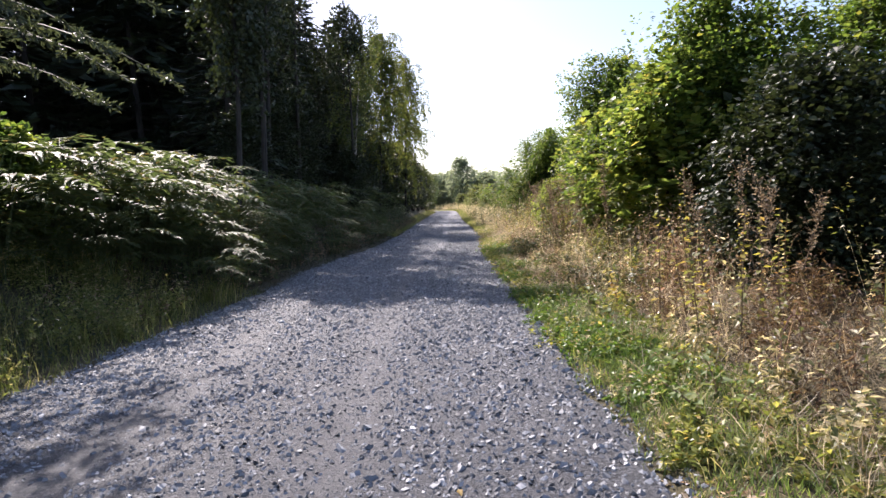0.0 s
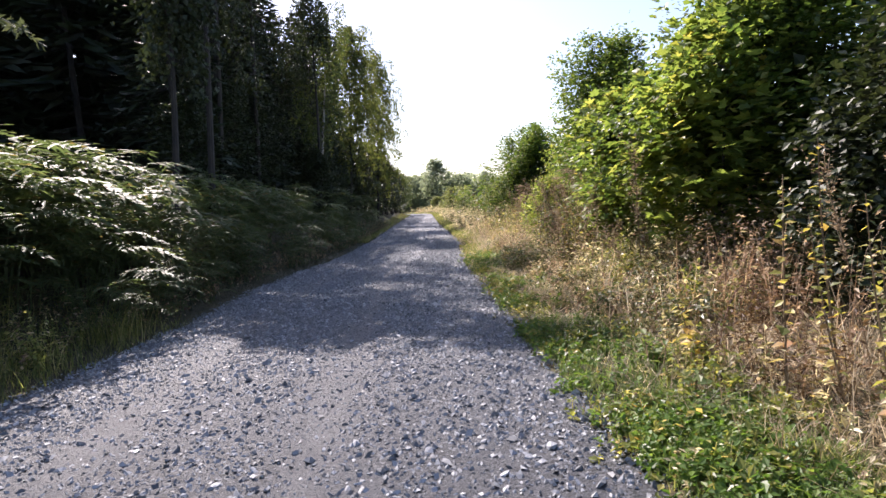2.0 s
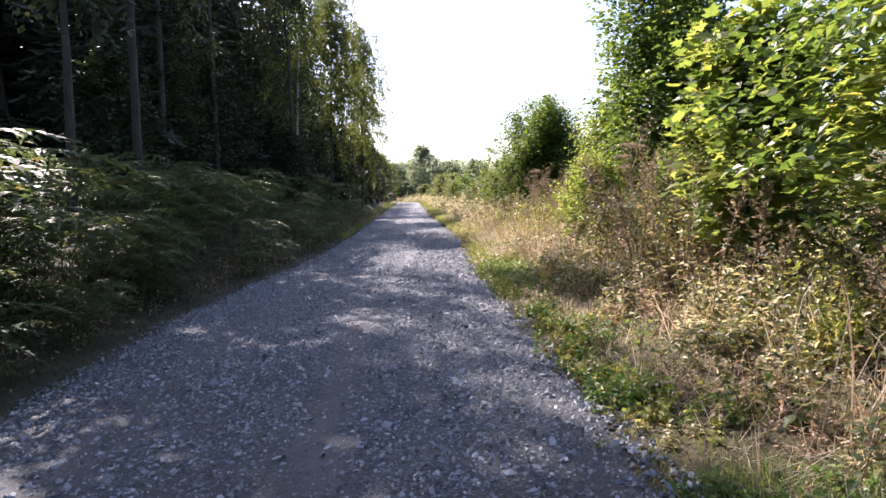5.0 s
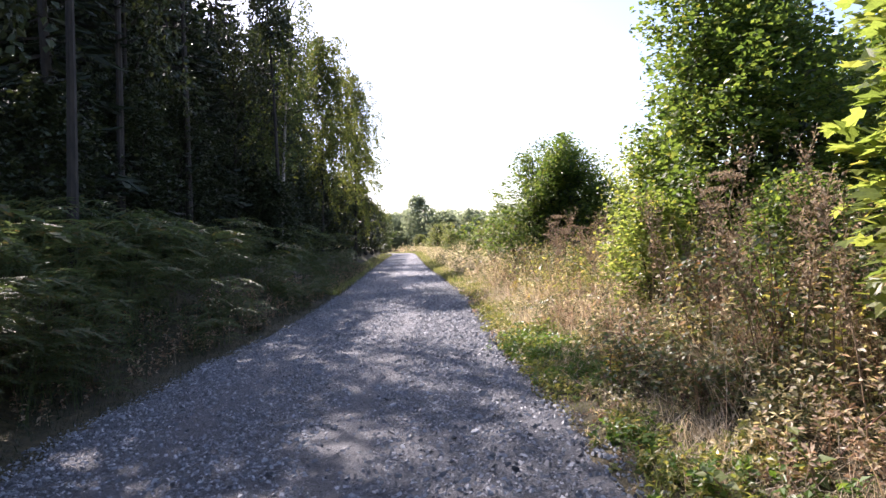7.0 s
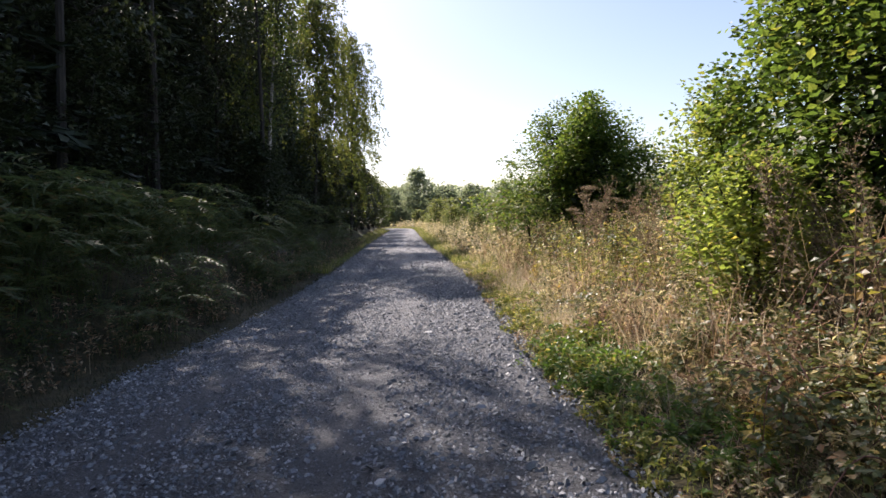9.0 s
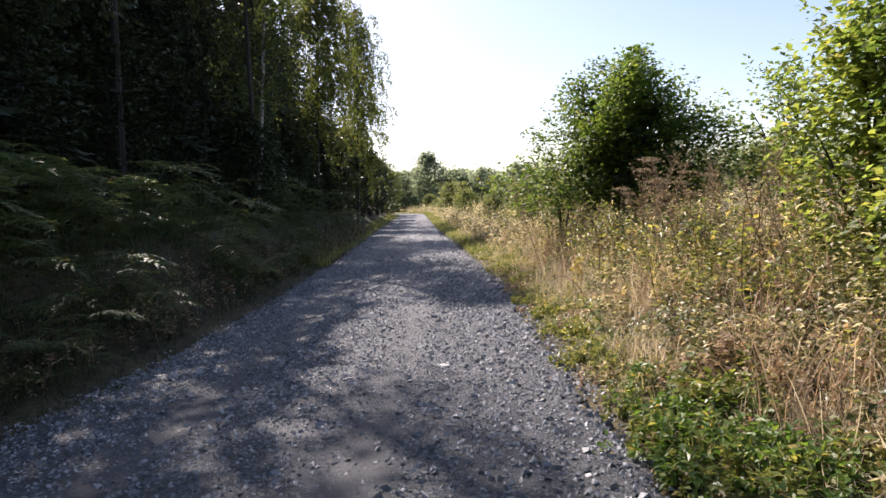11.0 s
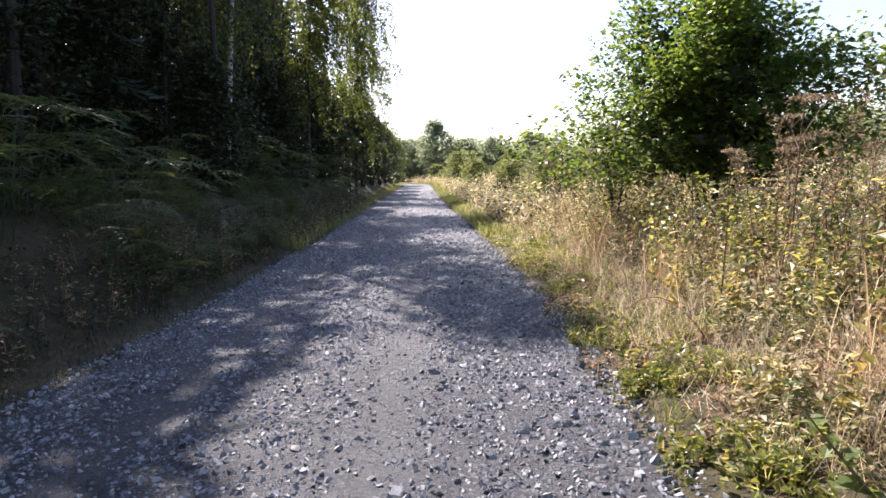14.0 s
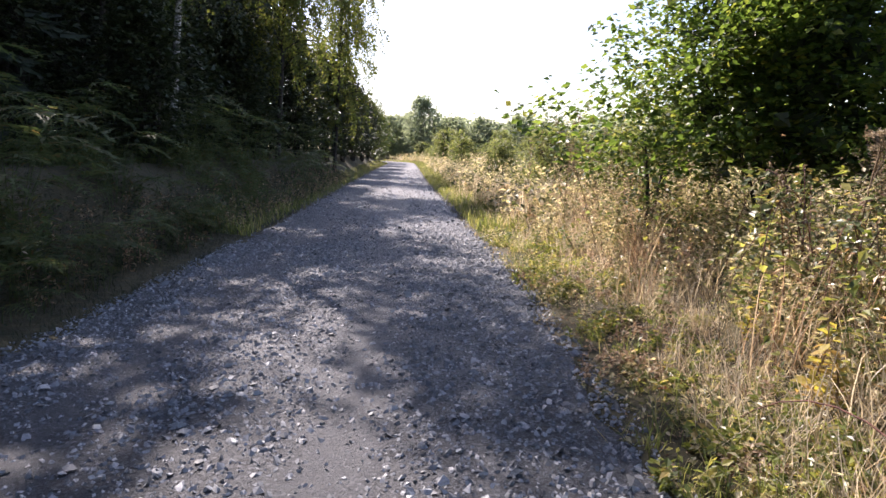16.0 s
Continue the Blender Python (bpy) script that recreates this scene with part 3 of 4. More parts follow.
def spruce_mesh(height, spread_at_base, whorl=0.66, arms=6, twigs=7, low=1.2, twig=1.2, wide=0.4):
    wood, crown = Cloud(), Cloud()
    wood.tube([(0, 0, -0.1), (0.03, 0, height * 0.35), (0, 0.05, height * 0.7), (0, 0, height)], [0.2, 0.15, 0.09, 0.01], 7)
    z = low
    while z < height - 0.3:
        f = 1 - z / height
        for k in range(arms):
            a = rng.random() * 6.283
            reach = spread_at_base * (0.12 + 0.88 * f ** 0.8) * rng.uniform(0.65, 1.1)
            tip = np.array([np.cos(a) * reach, np.sin(a) * reach, z - reach * rng.uniform(0.1, 0.38)])
            br = curve((0, 0, z), tip, (0, 0, 0.1 * reach), 4)
            wood.tube(br[::3], [0.03, 0.004], 3)
            n = max(4, int(twigs * (0.4 + 0.6 * f)))
            at = on_line(br, np.sqrt(rng.uniform(0.04, 1, n)))
            side = rng.choice([-1, 1], n) * rng.uniform(0.5, 1.1, n)
            d = np.stack([np.cos(a + side), np.sin(a + side), rng.uniform(-0.75, 0.05, n)], 1)
            up = np.stack([rng.normal(0, 0.4, n), rng.normal(0, 0.4, n), np.ones(n)], 1)
            crown.stamp(*BLADE3, at, *axes(d, up, twig * rng.uniform(0.6, 1.2, n), wide))
            crown.stamp(*BLADE3, at, *axes(d, np.cross(d, up), twig * rng.uniform(0.5, 1.0, n), wide * 0.8))
        z += whorl * rng.uniform(0.8, 1.2)
    return wood, crown


def build_forest():
    kinds, used = [], set()
    for h, s, dense in ((18, 3.3, 1), (19.5, 3.5, 1), (16, 3.1, 1), (20, 3.8, 0)):
        ob = thing("spruce_tree", "tall dark spruce in the dense wood beside the track", "tree", "spruces of the wood")
        wood, crown = spruce_mesh(h, s, 0.62, 7, 9, 1.2, 0.8, 0.32) if dense else spruce_mesh(h, s, 0.85, 6, 6, 1.0, 1.6, 0.4)
        part("trunk", wood, MAT_BARK, ob)
        tagged(part("crown", crown, MAT_SPRUCE, ob), kind="stuff")
        kinds.append(ob)
    spots = []
    for row, (x, y0, y1, gap) in enumerate(((-9.2, 26.5, 86, 3.9), (-12.8, 33, 88, 4.3), (-16.8, 33, 80, 4.5), (-21, 15, 76, 4.8), (-26.5, 6, 70, 5), (-33, 2, 66, 5.5))):
        y = y0 + 1.3 * (row % 2)
        while y < y1:
            spots.append((x + rng.uniform(-0.9, 0.9), y + rng.uniform(-0.9, 0.9)))
            y += gap
    for n, (x, y) in enumerate(spots):
        m = pose(x, y, float(land(x, y)) - 0.05, rng.uniform(-2, 2), rng.uniform(-2, 2), rng.uniform(0, 360))
        k = 3 if x < -15 else n % 3
        if x > -11:
            m = m @ Matrix.Scale(0.86, 4)
        if k in used:
            copy_thing(kinds[k], m).matrix_basis = m
        else:
            kinds[k].matrix_basis = m
            used.add(k)
    for x, y in ((-11.2, 53.5), (-12.8, 59.0)):
        m = pose(x, y, float(land(x, y)) - 0.05, 1, -1, 40 * y) @ Matrix.Scale(1.18, 4)
        copy_thing(kinds[1], m).matrix_basis = m


build_forest()


def near_spruce(x, y):
    """The spruce whose drooping boughs hang over the bracken; each bough carries twigs set with short needle sprigs."""
    ob = thing("spruce_tree", "spruce with long drooping grey-green boughs over the bracken", "tree", "", (x, y, float(land(x, y)) - 0.05))
    trunk = Cloud()
    trunk.tube([(0, 0, 0), (0.03, 0, 5), (0, 0.05, 10), (0, 0, 14)], [0.22, 0.17, 0.09, 0.01], 8)
    part("trunk", trunk, MAT_BARK, ob)
    for k in range(36):
        z = rng.uniform(3.0, 11.0) if k < 12 else rng.uniform(3.2, 6.0)
        a = rng.random() * 6.283 if k < 12 else rng.uniform(-0.7, 0.1)
        reach = 4.9 * (1 - z / 16) * rng.uniform(0.75, 1.08) + (1.3 if k >= 12 else -0.6)
        br = curve((0, 0, z), (np.cos(a) * reach, np.sin(a) * reach, z - 0.22 * reach), (0, 0, 0.12 * reach), 6)
        c = Cloud()
        c.tube(br, np.linspace(0.035, 0.004, 6), 4)
        n = 40
        t = rng.uniform(0.12, 1, n)
        at = on_line(br, t)
        side = rng.choice([-1, 1], n) * rng.uniform(0.6, 1.1, n)
        d = unit(np.stack([np.cos(a + side), np.sin(a + side), rng.uniform(-0.9, -0.15, n)], 1))
        ln = rng.uniform(0.25, 0.6, n) * (1.15 - 0.6 * t)
        m = 12
        i = np.repeat(np.arange(n), m)
        s = np.tile(np.linspace(0.05, 1, m), n)
        p = at[i] + d[i] * (ln[i] * s)[:, None]
        nd = d[i] + rng.normal(0, 0.75, (len(i), 3))
        c.stamp(*LEAF2, p, *axes(nd, rng.normal(0, 1, (len(i), 3)), rng.uniform(0.07, 0.13, len(i)), 0.55))
        part("bough", c, MAT_BOUGH, ob)


# Paler than MAT_SPRUCE: sunlight on the near boughs is in the colour.
MAT_BOUGH = leaf_material("spruce_bough", [(0.0, (0.05, 0.07, 0.04)), (0.7, (0.08, 0.105, 0.06)), (1.0, (0.11, 0.125, 0.075))], 0.35, 0.5)
reseed((8.8, 8.7), 3)
near_spruce(-9.0, 10.0)


def birch(at, height, lean, per=26, limbs=40, reach=2.6, low=0.3, bark=None, label="birch with thin hanging leafy twigs at the wood edge", leaf=0.12, foliage=None):
    x0, y0 = at
    reseed(at, 2)
    ob = thing("birch_tree", label, "tree", "birches along the wood edge", (x0, y0, float(land(x0, y0)) - 0.05))
    trunk, crown = Cloud(), Cloud()
    line = curve((0, 0, 0), (lean[0], lean[1], height), (-0.1 * lean[0] + 0.15, 0.1, 0), 9)
    trunk.tube(line, np.linspace(0.085 + 0.002 * height, 0.012, 9), 8)
    part("trunk", trunk, bark or MAT_BARK, ob, "white bark with dark marks" if bark else "dark bark")
    for b in range(limbs):
        t = low + (0.97 - low) * (b + rng.random()) / limbs
        p = on_line(line, t)
        a = rng.random() * 6.283
        r = reach * rng.uniform(0.5, 1.1) * (1.15 - 0.8 * t)
        q = p + np.array([np.cos(a) * r, np.sin(a) * r, r * rng.uniform(0.1, 0.7)])
        br = curve(p, q, (0, 0, 0.18 * r), 5)
        wood = Cloud()
        wood.tube(br, np.linspace(0.035, 0.006, 5), 4)
        part("limb", wood, MAT_BARK, ob)
        for w in range(9):
            s = br[1 + w % 4] + rng.normal(0, 0.15, 3)
            wa = a + rng.normal(0, 1.2)
            drop = rng.uniform(0.5, 2.1)
            tw = curve(s, s + np.array([np.cos(wa) * 0.45, np.sin(wa) * 0.45, -drop]), (np.cos(wa) * 0.2, np.sin(wa) * 0.2, 0.15), 4)
            leaves_on(crown, LEAF2, tw, per, leaf, 0.14, 0.2, 0.7, 1.3)
    tagged(part("crown", crown, foliage or MAT_BIRCH_LEAF, ob, "hanging green foliage"), kind="stuff")
    return ob


birch((-5.6, 38.6), 12.0, (1.6, -0.5), low=0.36, limbs=34, bark=MAT_BIRCH, label="slender leaning birch with a white trunk")
# The next two crowns use the lighter leaf copy with sunlight coloured in.
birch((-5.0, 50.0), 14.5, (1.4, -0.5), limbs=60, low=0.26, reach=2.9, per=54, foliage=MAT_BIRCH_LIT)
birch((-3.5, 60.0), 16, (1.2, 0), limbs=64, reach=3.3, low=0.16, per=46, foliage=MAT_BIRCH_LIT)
birch((-7.2, 55.0), 15, (1.0, 0.3), limbs=30, reach=2.6, low=0.25)
# Where foliage is MAT_SHADE, the wood's shade is in the crown colour.
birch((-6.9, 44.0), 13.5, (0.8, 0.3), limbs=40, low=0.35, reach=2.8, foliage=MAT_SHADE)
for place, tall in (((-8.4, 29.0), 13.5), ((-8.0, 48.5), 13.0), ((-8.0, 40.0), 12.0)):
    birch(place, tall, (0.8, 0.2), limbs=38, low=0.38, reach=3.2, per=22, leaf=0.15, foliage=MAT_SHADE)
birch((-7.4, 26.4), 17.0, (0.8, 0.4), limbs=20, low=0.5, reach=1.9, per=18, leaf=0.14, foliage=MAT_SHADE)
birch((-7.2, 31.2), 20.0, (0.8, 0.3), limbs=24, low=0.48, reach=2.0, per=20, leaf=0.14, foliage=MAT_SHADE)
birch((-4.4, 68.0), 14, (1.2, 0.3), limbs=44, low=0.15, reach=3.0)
# Added birches, placed so that their crowns shade the near track.
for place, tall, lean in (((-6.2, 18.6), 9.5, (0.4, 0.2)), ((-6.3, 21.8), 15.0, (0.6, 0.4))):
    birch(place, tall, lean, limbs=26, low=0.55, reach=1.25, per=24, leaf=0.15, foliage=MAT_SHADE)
# Sparse high crown, added to dapple the track with shade.
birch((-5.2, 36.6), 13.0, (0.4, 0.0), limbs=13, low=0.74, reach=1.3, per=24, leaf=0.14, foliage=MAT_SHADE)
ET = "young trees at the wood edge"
# Up to y = 84 the leaf colour itself holds the wood's shade.
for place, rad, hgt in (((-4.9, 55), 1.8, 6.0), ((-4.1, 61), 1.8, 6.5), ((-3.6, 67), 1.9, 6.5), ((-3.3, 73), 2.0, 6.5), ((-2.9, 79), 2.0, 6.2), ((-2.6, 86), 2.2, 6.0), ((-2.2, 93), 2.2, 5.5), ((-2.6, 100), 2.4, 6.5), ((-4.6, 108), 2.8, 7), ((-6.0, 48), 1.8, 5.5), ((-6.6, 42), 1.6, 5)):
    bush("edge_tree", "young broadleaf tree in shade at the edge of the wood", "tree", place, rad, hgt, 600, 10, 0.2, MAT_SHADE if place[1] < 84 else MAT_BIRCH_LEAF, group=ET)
# Beyond y = 10 their darkness is MAT_SHADE, with shade held in the colour.
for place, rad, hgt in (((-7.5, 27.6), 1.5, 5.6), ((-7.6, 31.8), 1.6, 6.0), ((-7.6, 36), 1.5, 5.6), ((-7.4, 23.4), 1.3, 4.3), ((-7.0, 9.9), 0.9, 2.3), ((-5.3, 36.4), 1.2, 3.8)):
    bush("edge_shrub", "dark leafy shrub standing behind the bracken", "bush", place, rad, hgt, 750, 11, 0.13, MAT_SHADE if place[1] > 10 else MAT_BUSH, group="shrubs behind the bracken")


def frond_mesh(height, size, k):
    """One bracken frond: a stalk and an arching blade of paired, toothed leaflets."""
    c = Cloud()
    rib = [(0, 0.12 + size * t * (1 - 0.1 * t), height + size * (0.42 * t - 0.62 * t * t)) for t in (0.05, 0.35, 0.65, 0.97)]
    c.tube(np.concatenate([curve((0, 0, 0), (0, 0.12, height), (0, -0.03, 0), 4), rib]), [0.007, 0.006, 0.005, 0.0045, 0.004, 0.003, 0.0025, 0.001], 3)
    v, f = [], []
    pairs = 11
    for i in range(pairs):
        t = 0.06 + 0.9 * i / pairs
        l = 0.42 * (1 - t) ** 0.75 * (0.55 + 0.45 * min(1, t * 5))
        y, z = t * (1 - 0.1 * t), 0.42 * t - 0.62 * t * t
        for s in (-1, 1):
            dz = rng.normal(-0.02, 0.04)
            dy = rng.normal(0.05, 0.025)
            steps = 3
            for j in range(steps):
                a, b = j / steps, (j + 1) / steps
                w = 0.04 * (1 - a) + 0.008
                n = len(v)
                v += [(s * l * a, y + dy * a * 2, z + dz * a - 0.1 * l * a * a), (s * l * (a + 0.06), y + dy * a * 2 + w, z + dz * a), (s * l * b, y + dy * b * 2, z + dz * b - 0.1 * l * b * b), (s * l * (a + 0.06), y + dy * a * 2 - w, z + dz * a - 0.01)]
                f += [(n, n + 1, n + 2), (n, n + 2, n + 3)]
    v = np.array(v) * size + (0, 0.12, height)
    c.add(v, f)
    return c.mesh("frond", MAT_FERN)


def build_bracken():
    shapes = [frond_mesh(h, s, k) for k, (h, s) in enumerate(((0.95, 0.8), (0.75, 0.75), (1.15, 0.85), (0.5, 0.7), (0.85, 0.9), (0.3, 0.65)))]
    kinds = []
    for k in range(6):
        ob = thing("bracken_fern", "chest-high green bracken with arching fronds on the bank", "fern", "bracken on the bank")
        for i in range(9):
            fr = new("frond", shapes[(i + k) % 6])
            fr.parent = ob
            a = rng.random() * 6.283
            r = rng.uniform(0.02, 0.3)
            fr.matrix_basis = pose(math.cos(a) * r, math.sin(a) * r, 0, rng.uniform(-12, 6), rng.uniform(-8, 8), math.degrees(a) - 90 + rng.uniform(-50, 50)) @ Matrix.Scale(rng.uniform(0.85, 1.15), 4)
        kinds.append(ob)
    spots = []
    for n, y0, y1, p in ((70, 8.0, 15, 1.0), (120, 6.5, 27, 1.0), (62, 27, 62, 1.3)):
        for i in range(n):
            y = y0 + (y1 - y0) * rng.random() ** p
            near = 2.2 if y < 10 else 1.5 if y < 11.5 else 0.9
            spots.append((float(road_left(y)) - near - (3.6 if y > 10 else 3.2) * rng.random() ** 1.2, y))
    for i in range(45):
        y = 11 + 30 * rng.random()
        spots.append((float(road_left(y)) - rng.uniform(0.4, 0.95), y))
    for n, (x, y) in enumerate(spots):
        s = rng.uniform(0.9, 1.25) * (1 if road_left(y) - x > 1.9 else 0.72 if road_left(y) - x > 0.96 else 0.45) * (1.2 if y > 18 else 1.4 if y > 8.5 else 1)
        m = pose(x, y, float(land(x, y)) - 0.02, 0, 0, rng.uniform(0, 360)) @ Matrix.Scale(s, 4)
        (kinds[n] if n < 6 else copy_thing(kinds[n % 6], m)).matrix_basis = m


build_bracken()


def in_patches(x, y, patch):
    """Keeps the places inside uneven patches a metre or so wide; patch: (threshold, shift)."""
    if not patch:
        return x, y
    level, shift = patch
    keep = wave(x * 1.9 + shift, y * 1.5 + shift * 0.7) + rng.normal(0, 0.12, len(x)) > level
    return x[keep], y[keep]


def blades(name, label, n, y0, y1, x_of, length, width, mat, lean=0.35, template=BLADE, power=1.0, clump=0.0, flat=False, patch=None):
    x, y = scatter(n, y0, y1, x_of, power)
    x, y = in_patches(x, y, patch)
    n = len(x)
    if clump:
        k = rng.integers(0, max(1, n // 45), n)
        g = rng.normal(0, clump, (n, 2))
        x, y = x[k] + g[:, 0], y[k] + g[:, 1]
    if clump and length > 0.5 and y0 < 9:
        keep = (y > 8.5) | (rng.random(n) < 0.14)
        x, y = x[keep], y[keep]
        n = len(x)
    a = rng.random(n) * 6.283
    rise = rng.uniform(0.02, 0.35, n) if flat else np.ones(n)
    k = 1.0 if flat else lean
    d = np.stack([np.cos(a) * k * rng.random(n), np.sin(a) * k * rng.random(n), rise], 1)
    up = np.stack([np.cos(a), np.sin(a), np.zeros(n)], 1)
    if flat:
        up = np.stack([rng.normal(0, 0.3, n), rng.normal(0, 0.3, n), np.ones(n)], 1)
    s = length * rng.uniform(0.5, 1.3, n)
    X, Y, Z = axes(d, up, s)
    c = Cloud()
    c.stamp(*template, np.stack([x, y, land(x, y) + (0.02 if flat else -0.01)], 1), unit(X) * (width * rng.uniform(0.7, 1.3, n))[:, None], Y, Z * (0.3 if flat else 1))
    return tagged(new(name, c.mesh(name, mat)), label, "grass", kind="stuff")


R, L = road_right, road_left
blades("verge_grass", "short green grass along the track's edge", 20000, 2.4, 34, lambda y, u: R(y) - 0.06 + 1.2 * u, 0.09, 0.007, MAT_GRASS, 0.9, BLADE3, patch=(0.05, 0.0))
blades("verge_grass", "tufts of longer green grass along the track's edge", 7000, 2.4, 34, lambda y, u: R(y) + 0.05 + 0.9 * u, 0.17, 0.006, MAT_GRASS, 0.8, BLADE, 1.0, 0.07, patch=(0.0, 2.0))
blades("verge_grass", "lush green grass beside the start of the track", 11000, 2.4, 10, lambda y, u: R(y) - 0.02 + 0.95 * u, 0.12, 0.007, MAT_LUSH, 0.9, BLADE3, 1.0, 0.1)
blades("verge_grass", "green grass between the track and the bracken", 6500, 3.5, 12.5, lambda y, u: L(y) + 0.05 - 1.7 * u, 0.17, 0.007, MAT_GRASS, 0.8, BLADE3, 1.5)
blades("verge_grass", "tall green grass in tufts below the bracken", 2600, 4.0, 11.5, lambda y, u: L(y) - 0.15 - 2.0 * u, 0.48, 0.008, MAT_GRASS, 0.6, BLADE, 1.0, 0.16)
# These blades carry the wood's shade in their dark MAT_SHADE colour.
blades("verge_grass", "thin grass coloured dark for the shade of the wood", 9000, 9, 40, lambda y, u: L(y) + 0.02 - 1.6 * u ** 1.5, 0.1, 0.007, MAT_SHADE, 0.9, BLADE3)
blades("far_grass", "green grass along the distant track", 12000, 34, 115, lambda y, u: np.where(u < 0.6, R(y) + 1.8 * u, L(y) - 3.0 * (u - 0.6)), 0.28, 0.02, MAT_GRASS, 0.6, BLADE3, 1.5)
blades("cut_straw", "flattened bleached straw lying on the verge", 14000, 2.4, 34, lambda y, u: R(y) + 0.3 + 1.9 * u, 0.24, 0.005, MAT_DRY, 1, BLADE3, flat=True, patch=(-0.5, 4.0))
blades("cut_straw", "flattened straw and dead stems below the bushes", 6500, 2.4, 9, lambda y, u: R(y) + 0.55 + 2.6 * u, 0.3, 0.006, MAT_STRAW, 1, BLADE3, flat=True)
blades("dry_grass", "tall bleached dead grass in tufts", 17000, 2.5, 36, lambda y, u: R(y) + 1.0 + 3.2 * u, 0.62, 0.006, MAT_DRY, 0.95, BLADE, 1.0, 0.13, patch=(-0.15, 6.0))
blades("dry_grass", "low fuzzy tufts of straw-coloured dead grass", 14000, 2.5, 35, lambda y, u: R(y) + 0.35 + 1.7 * u, 0.28, 0.004, MAT_DRY, 1.1, BLADE3, 1.0, 0.08, patch=(-0.05, 8.0))
blades("dry_grass", "pale bleached grass and seed stems below the round bush", 13000, 20, 46, lambda y, u: R(y) + 0.5 + 3.9 * u, 0.45, 0.005, MAT_DRY, 1.1, BLADE3, 1.2, 0.12)
blades("dry_grass", "bleached dead grass along the distant track", 15000, 34, 115, lambda y, u: R(y) + 1.2 + 9 * u, 0.85, 0.025, MAT_DRY, 0.7, BLADE3, 1.5, 0.3)
blades("field_grass", "rough pale grass of the open field", 16000, 2, 110, lambda y, u: R(y) + 5 + 45 * u ** 1.4, 0.9, 0.03, MAT_DRY, 0.7, BLADE3, 1.3, 0.5)


def herbs(name, label, n, y0, y1, x_of, height, leaf, mat, per=14, power=1.0, clump=0.0, patch=None, wide=0.72, tilt=0.6):
    """Leafy weeds: thin stems set with small leaves; height may be a function of the distance from the track's edge."""
    x, y = scatter(n, y0, y1, x_of, power)
    x, y = in_patches(x, y, patch)
    n = len(x)
    if clump:
        k = rng.integers(0, max(1, n // 14), n)
        g = rng.normal(0, clump, (n, 2))
        x, y = x[k] + g[:, 0], y[k] + g[:, 1]
    if not callable(height) and y0 < 3 and mat is not MAT_WEED:
        bare = (y > 9.0) | (x - R(y) < 0.3) | (rng.random(n) < 0.14)
        x, y = x[bare], y[bare]
        n = len(x)
    if callable(height):
        open_up = (y > 8.5) | (rng.random(n) < 0.1) | ((x - R(y) < 1.15) & (rng.random(n) < 0.5))
        x, y = x[open_up], y[open_up]
        n = len(x)
    h = (height(x - R(y)) if callable(height) else height) * rng.uniform(0.4, 1.25, n)
    a = rng.random(n) * 6.283
    foot = np.stack([x, y, land(x, y) - 0.02], 1)
    top = foot + np.stack([np.cos(a) * 0.25 * h, np.sin(a) * 0.25 * h, h], 1)
    c = Cloud()
    X, Y, Z = axes(top - foot, np.stack([np.cos(a), np.sin(a), np.zeros(n)], 1), h)
    c.stamp(*BLADE3, foot, unit(X) * 0.008, Y, Z * 0.2)
    m = n * per
    i = np.repeat(np.arange(n), per)
    t = rng.uniform(0.1, 1.0, m)
    at = foot[i] + (top - foot)[i] * t[:, None] + rng.normal(0, 0.07, (m, 3)) * h[i][:, None]
    b = rng.random(m) * 6.283
    d = np.stack([np.cos(b), np.sin(b), rng.normal(0.0, 0.5, m)], 1)
    up = np.stack([rng.normal(0, tilt, m), rng.normal(0, tilt, m), np.ones(m)], 1)
    c.stamp(*LEAF2, at, *axes(d, up, leaf * rng.uniform(0.45, 1.5, m), wide))
    return tagged(new(name, c.mesh(name, mat)), label, "weeds", kind="stuff")


RISE = lambda d: np.clip(0.3 + 0.38 * (d - 0.8), 0.25, 1.25)
herbs("weeds", "mixed green and yellowing weeds in the verge", 3200, 2.8, 35, lambda y, u: R(y) + 0.8 + 3.4 * u, RISE, 0.057, MAT_HERB, 32, 1.0, 0.15, None, 0.75, 0.45)
herbs("weeds", "olive-green leafy weeds in the verge", 1500, 2.8, 35, lambda y, u: R(y) + 0.6 + 3.4 * u, RISE, 0.06, MAT_WEED, 28, 1.0, 0.15, (0.15, 1.0), 0.85, 0.4)
herbs("withered_weeds", "withered brown weeds in the verge", 2000, 2.8, 35, lambda y, u: R(y) + 0.85 + 3.4 * u, lambda d: RISE(d) * 1.15, 0.045, MAT_RUST, 28, 1.0, 0.16, (-0.3, 3.0))
herbs("low_weeds", "low green leafy weeds at the track's edge", 3400, 2.4, 34, lambda y, u: R(y) + 0.0 + 1.15 * u, 0.15, 0.05, MAT_WEED, 13, 1.0, 0.12, (-0.25, 5.0), 0.85, 0.45)
herbs("low_weeds", "small greyish herbs and withered leaves on the verge", 3000, 2.4, 34, lambda y, u: R(y) + 0.1 + 1.8 * u, 0.14, 0.04, MAT_HERB, 14, 1.0, 0.14, (-0.5, 7.0), 0.75, 0.45)
herbs("withered_weeds", "low brown withered leaves on the verge", 2600, 2.4, 34, lambda y, u: R(y) + 0.1 + 2.0 * u, 0.12, 0.038, MAT_RUST, 14, 1.0, 0.12, (-0.1, 9.0), 0.7, 0.5)
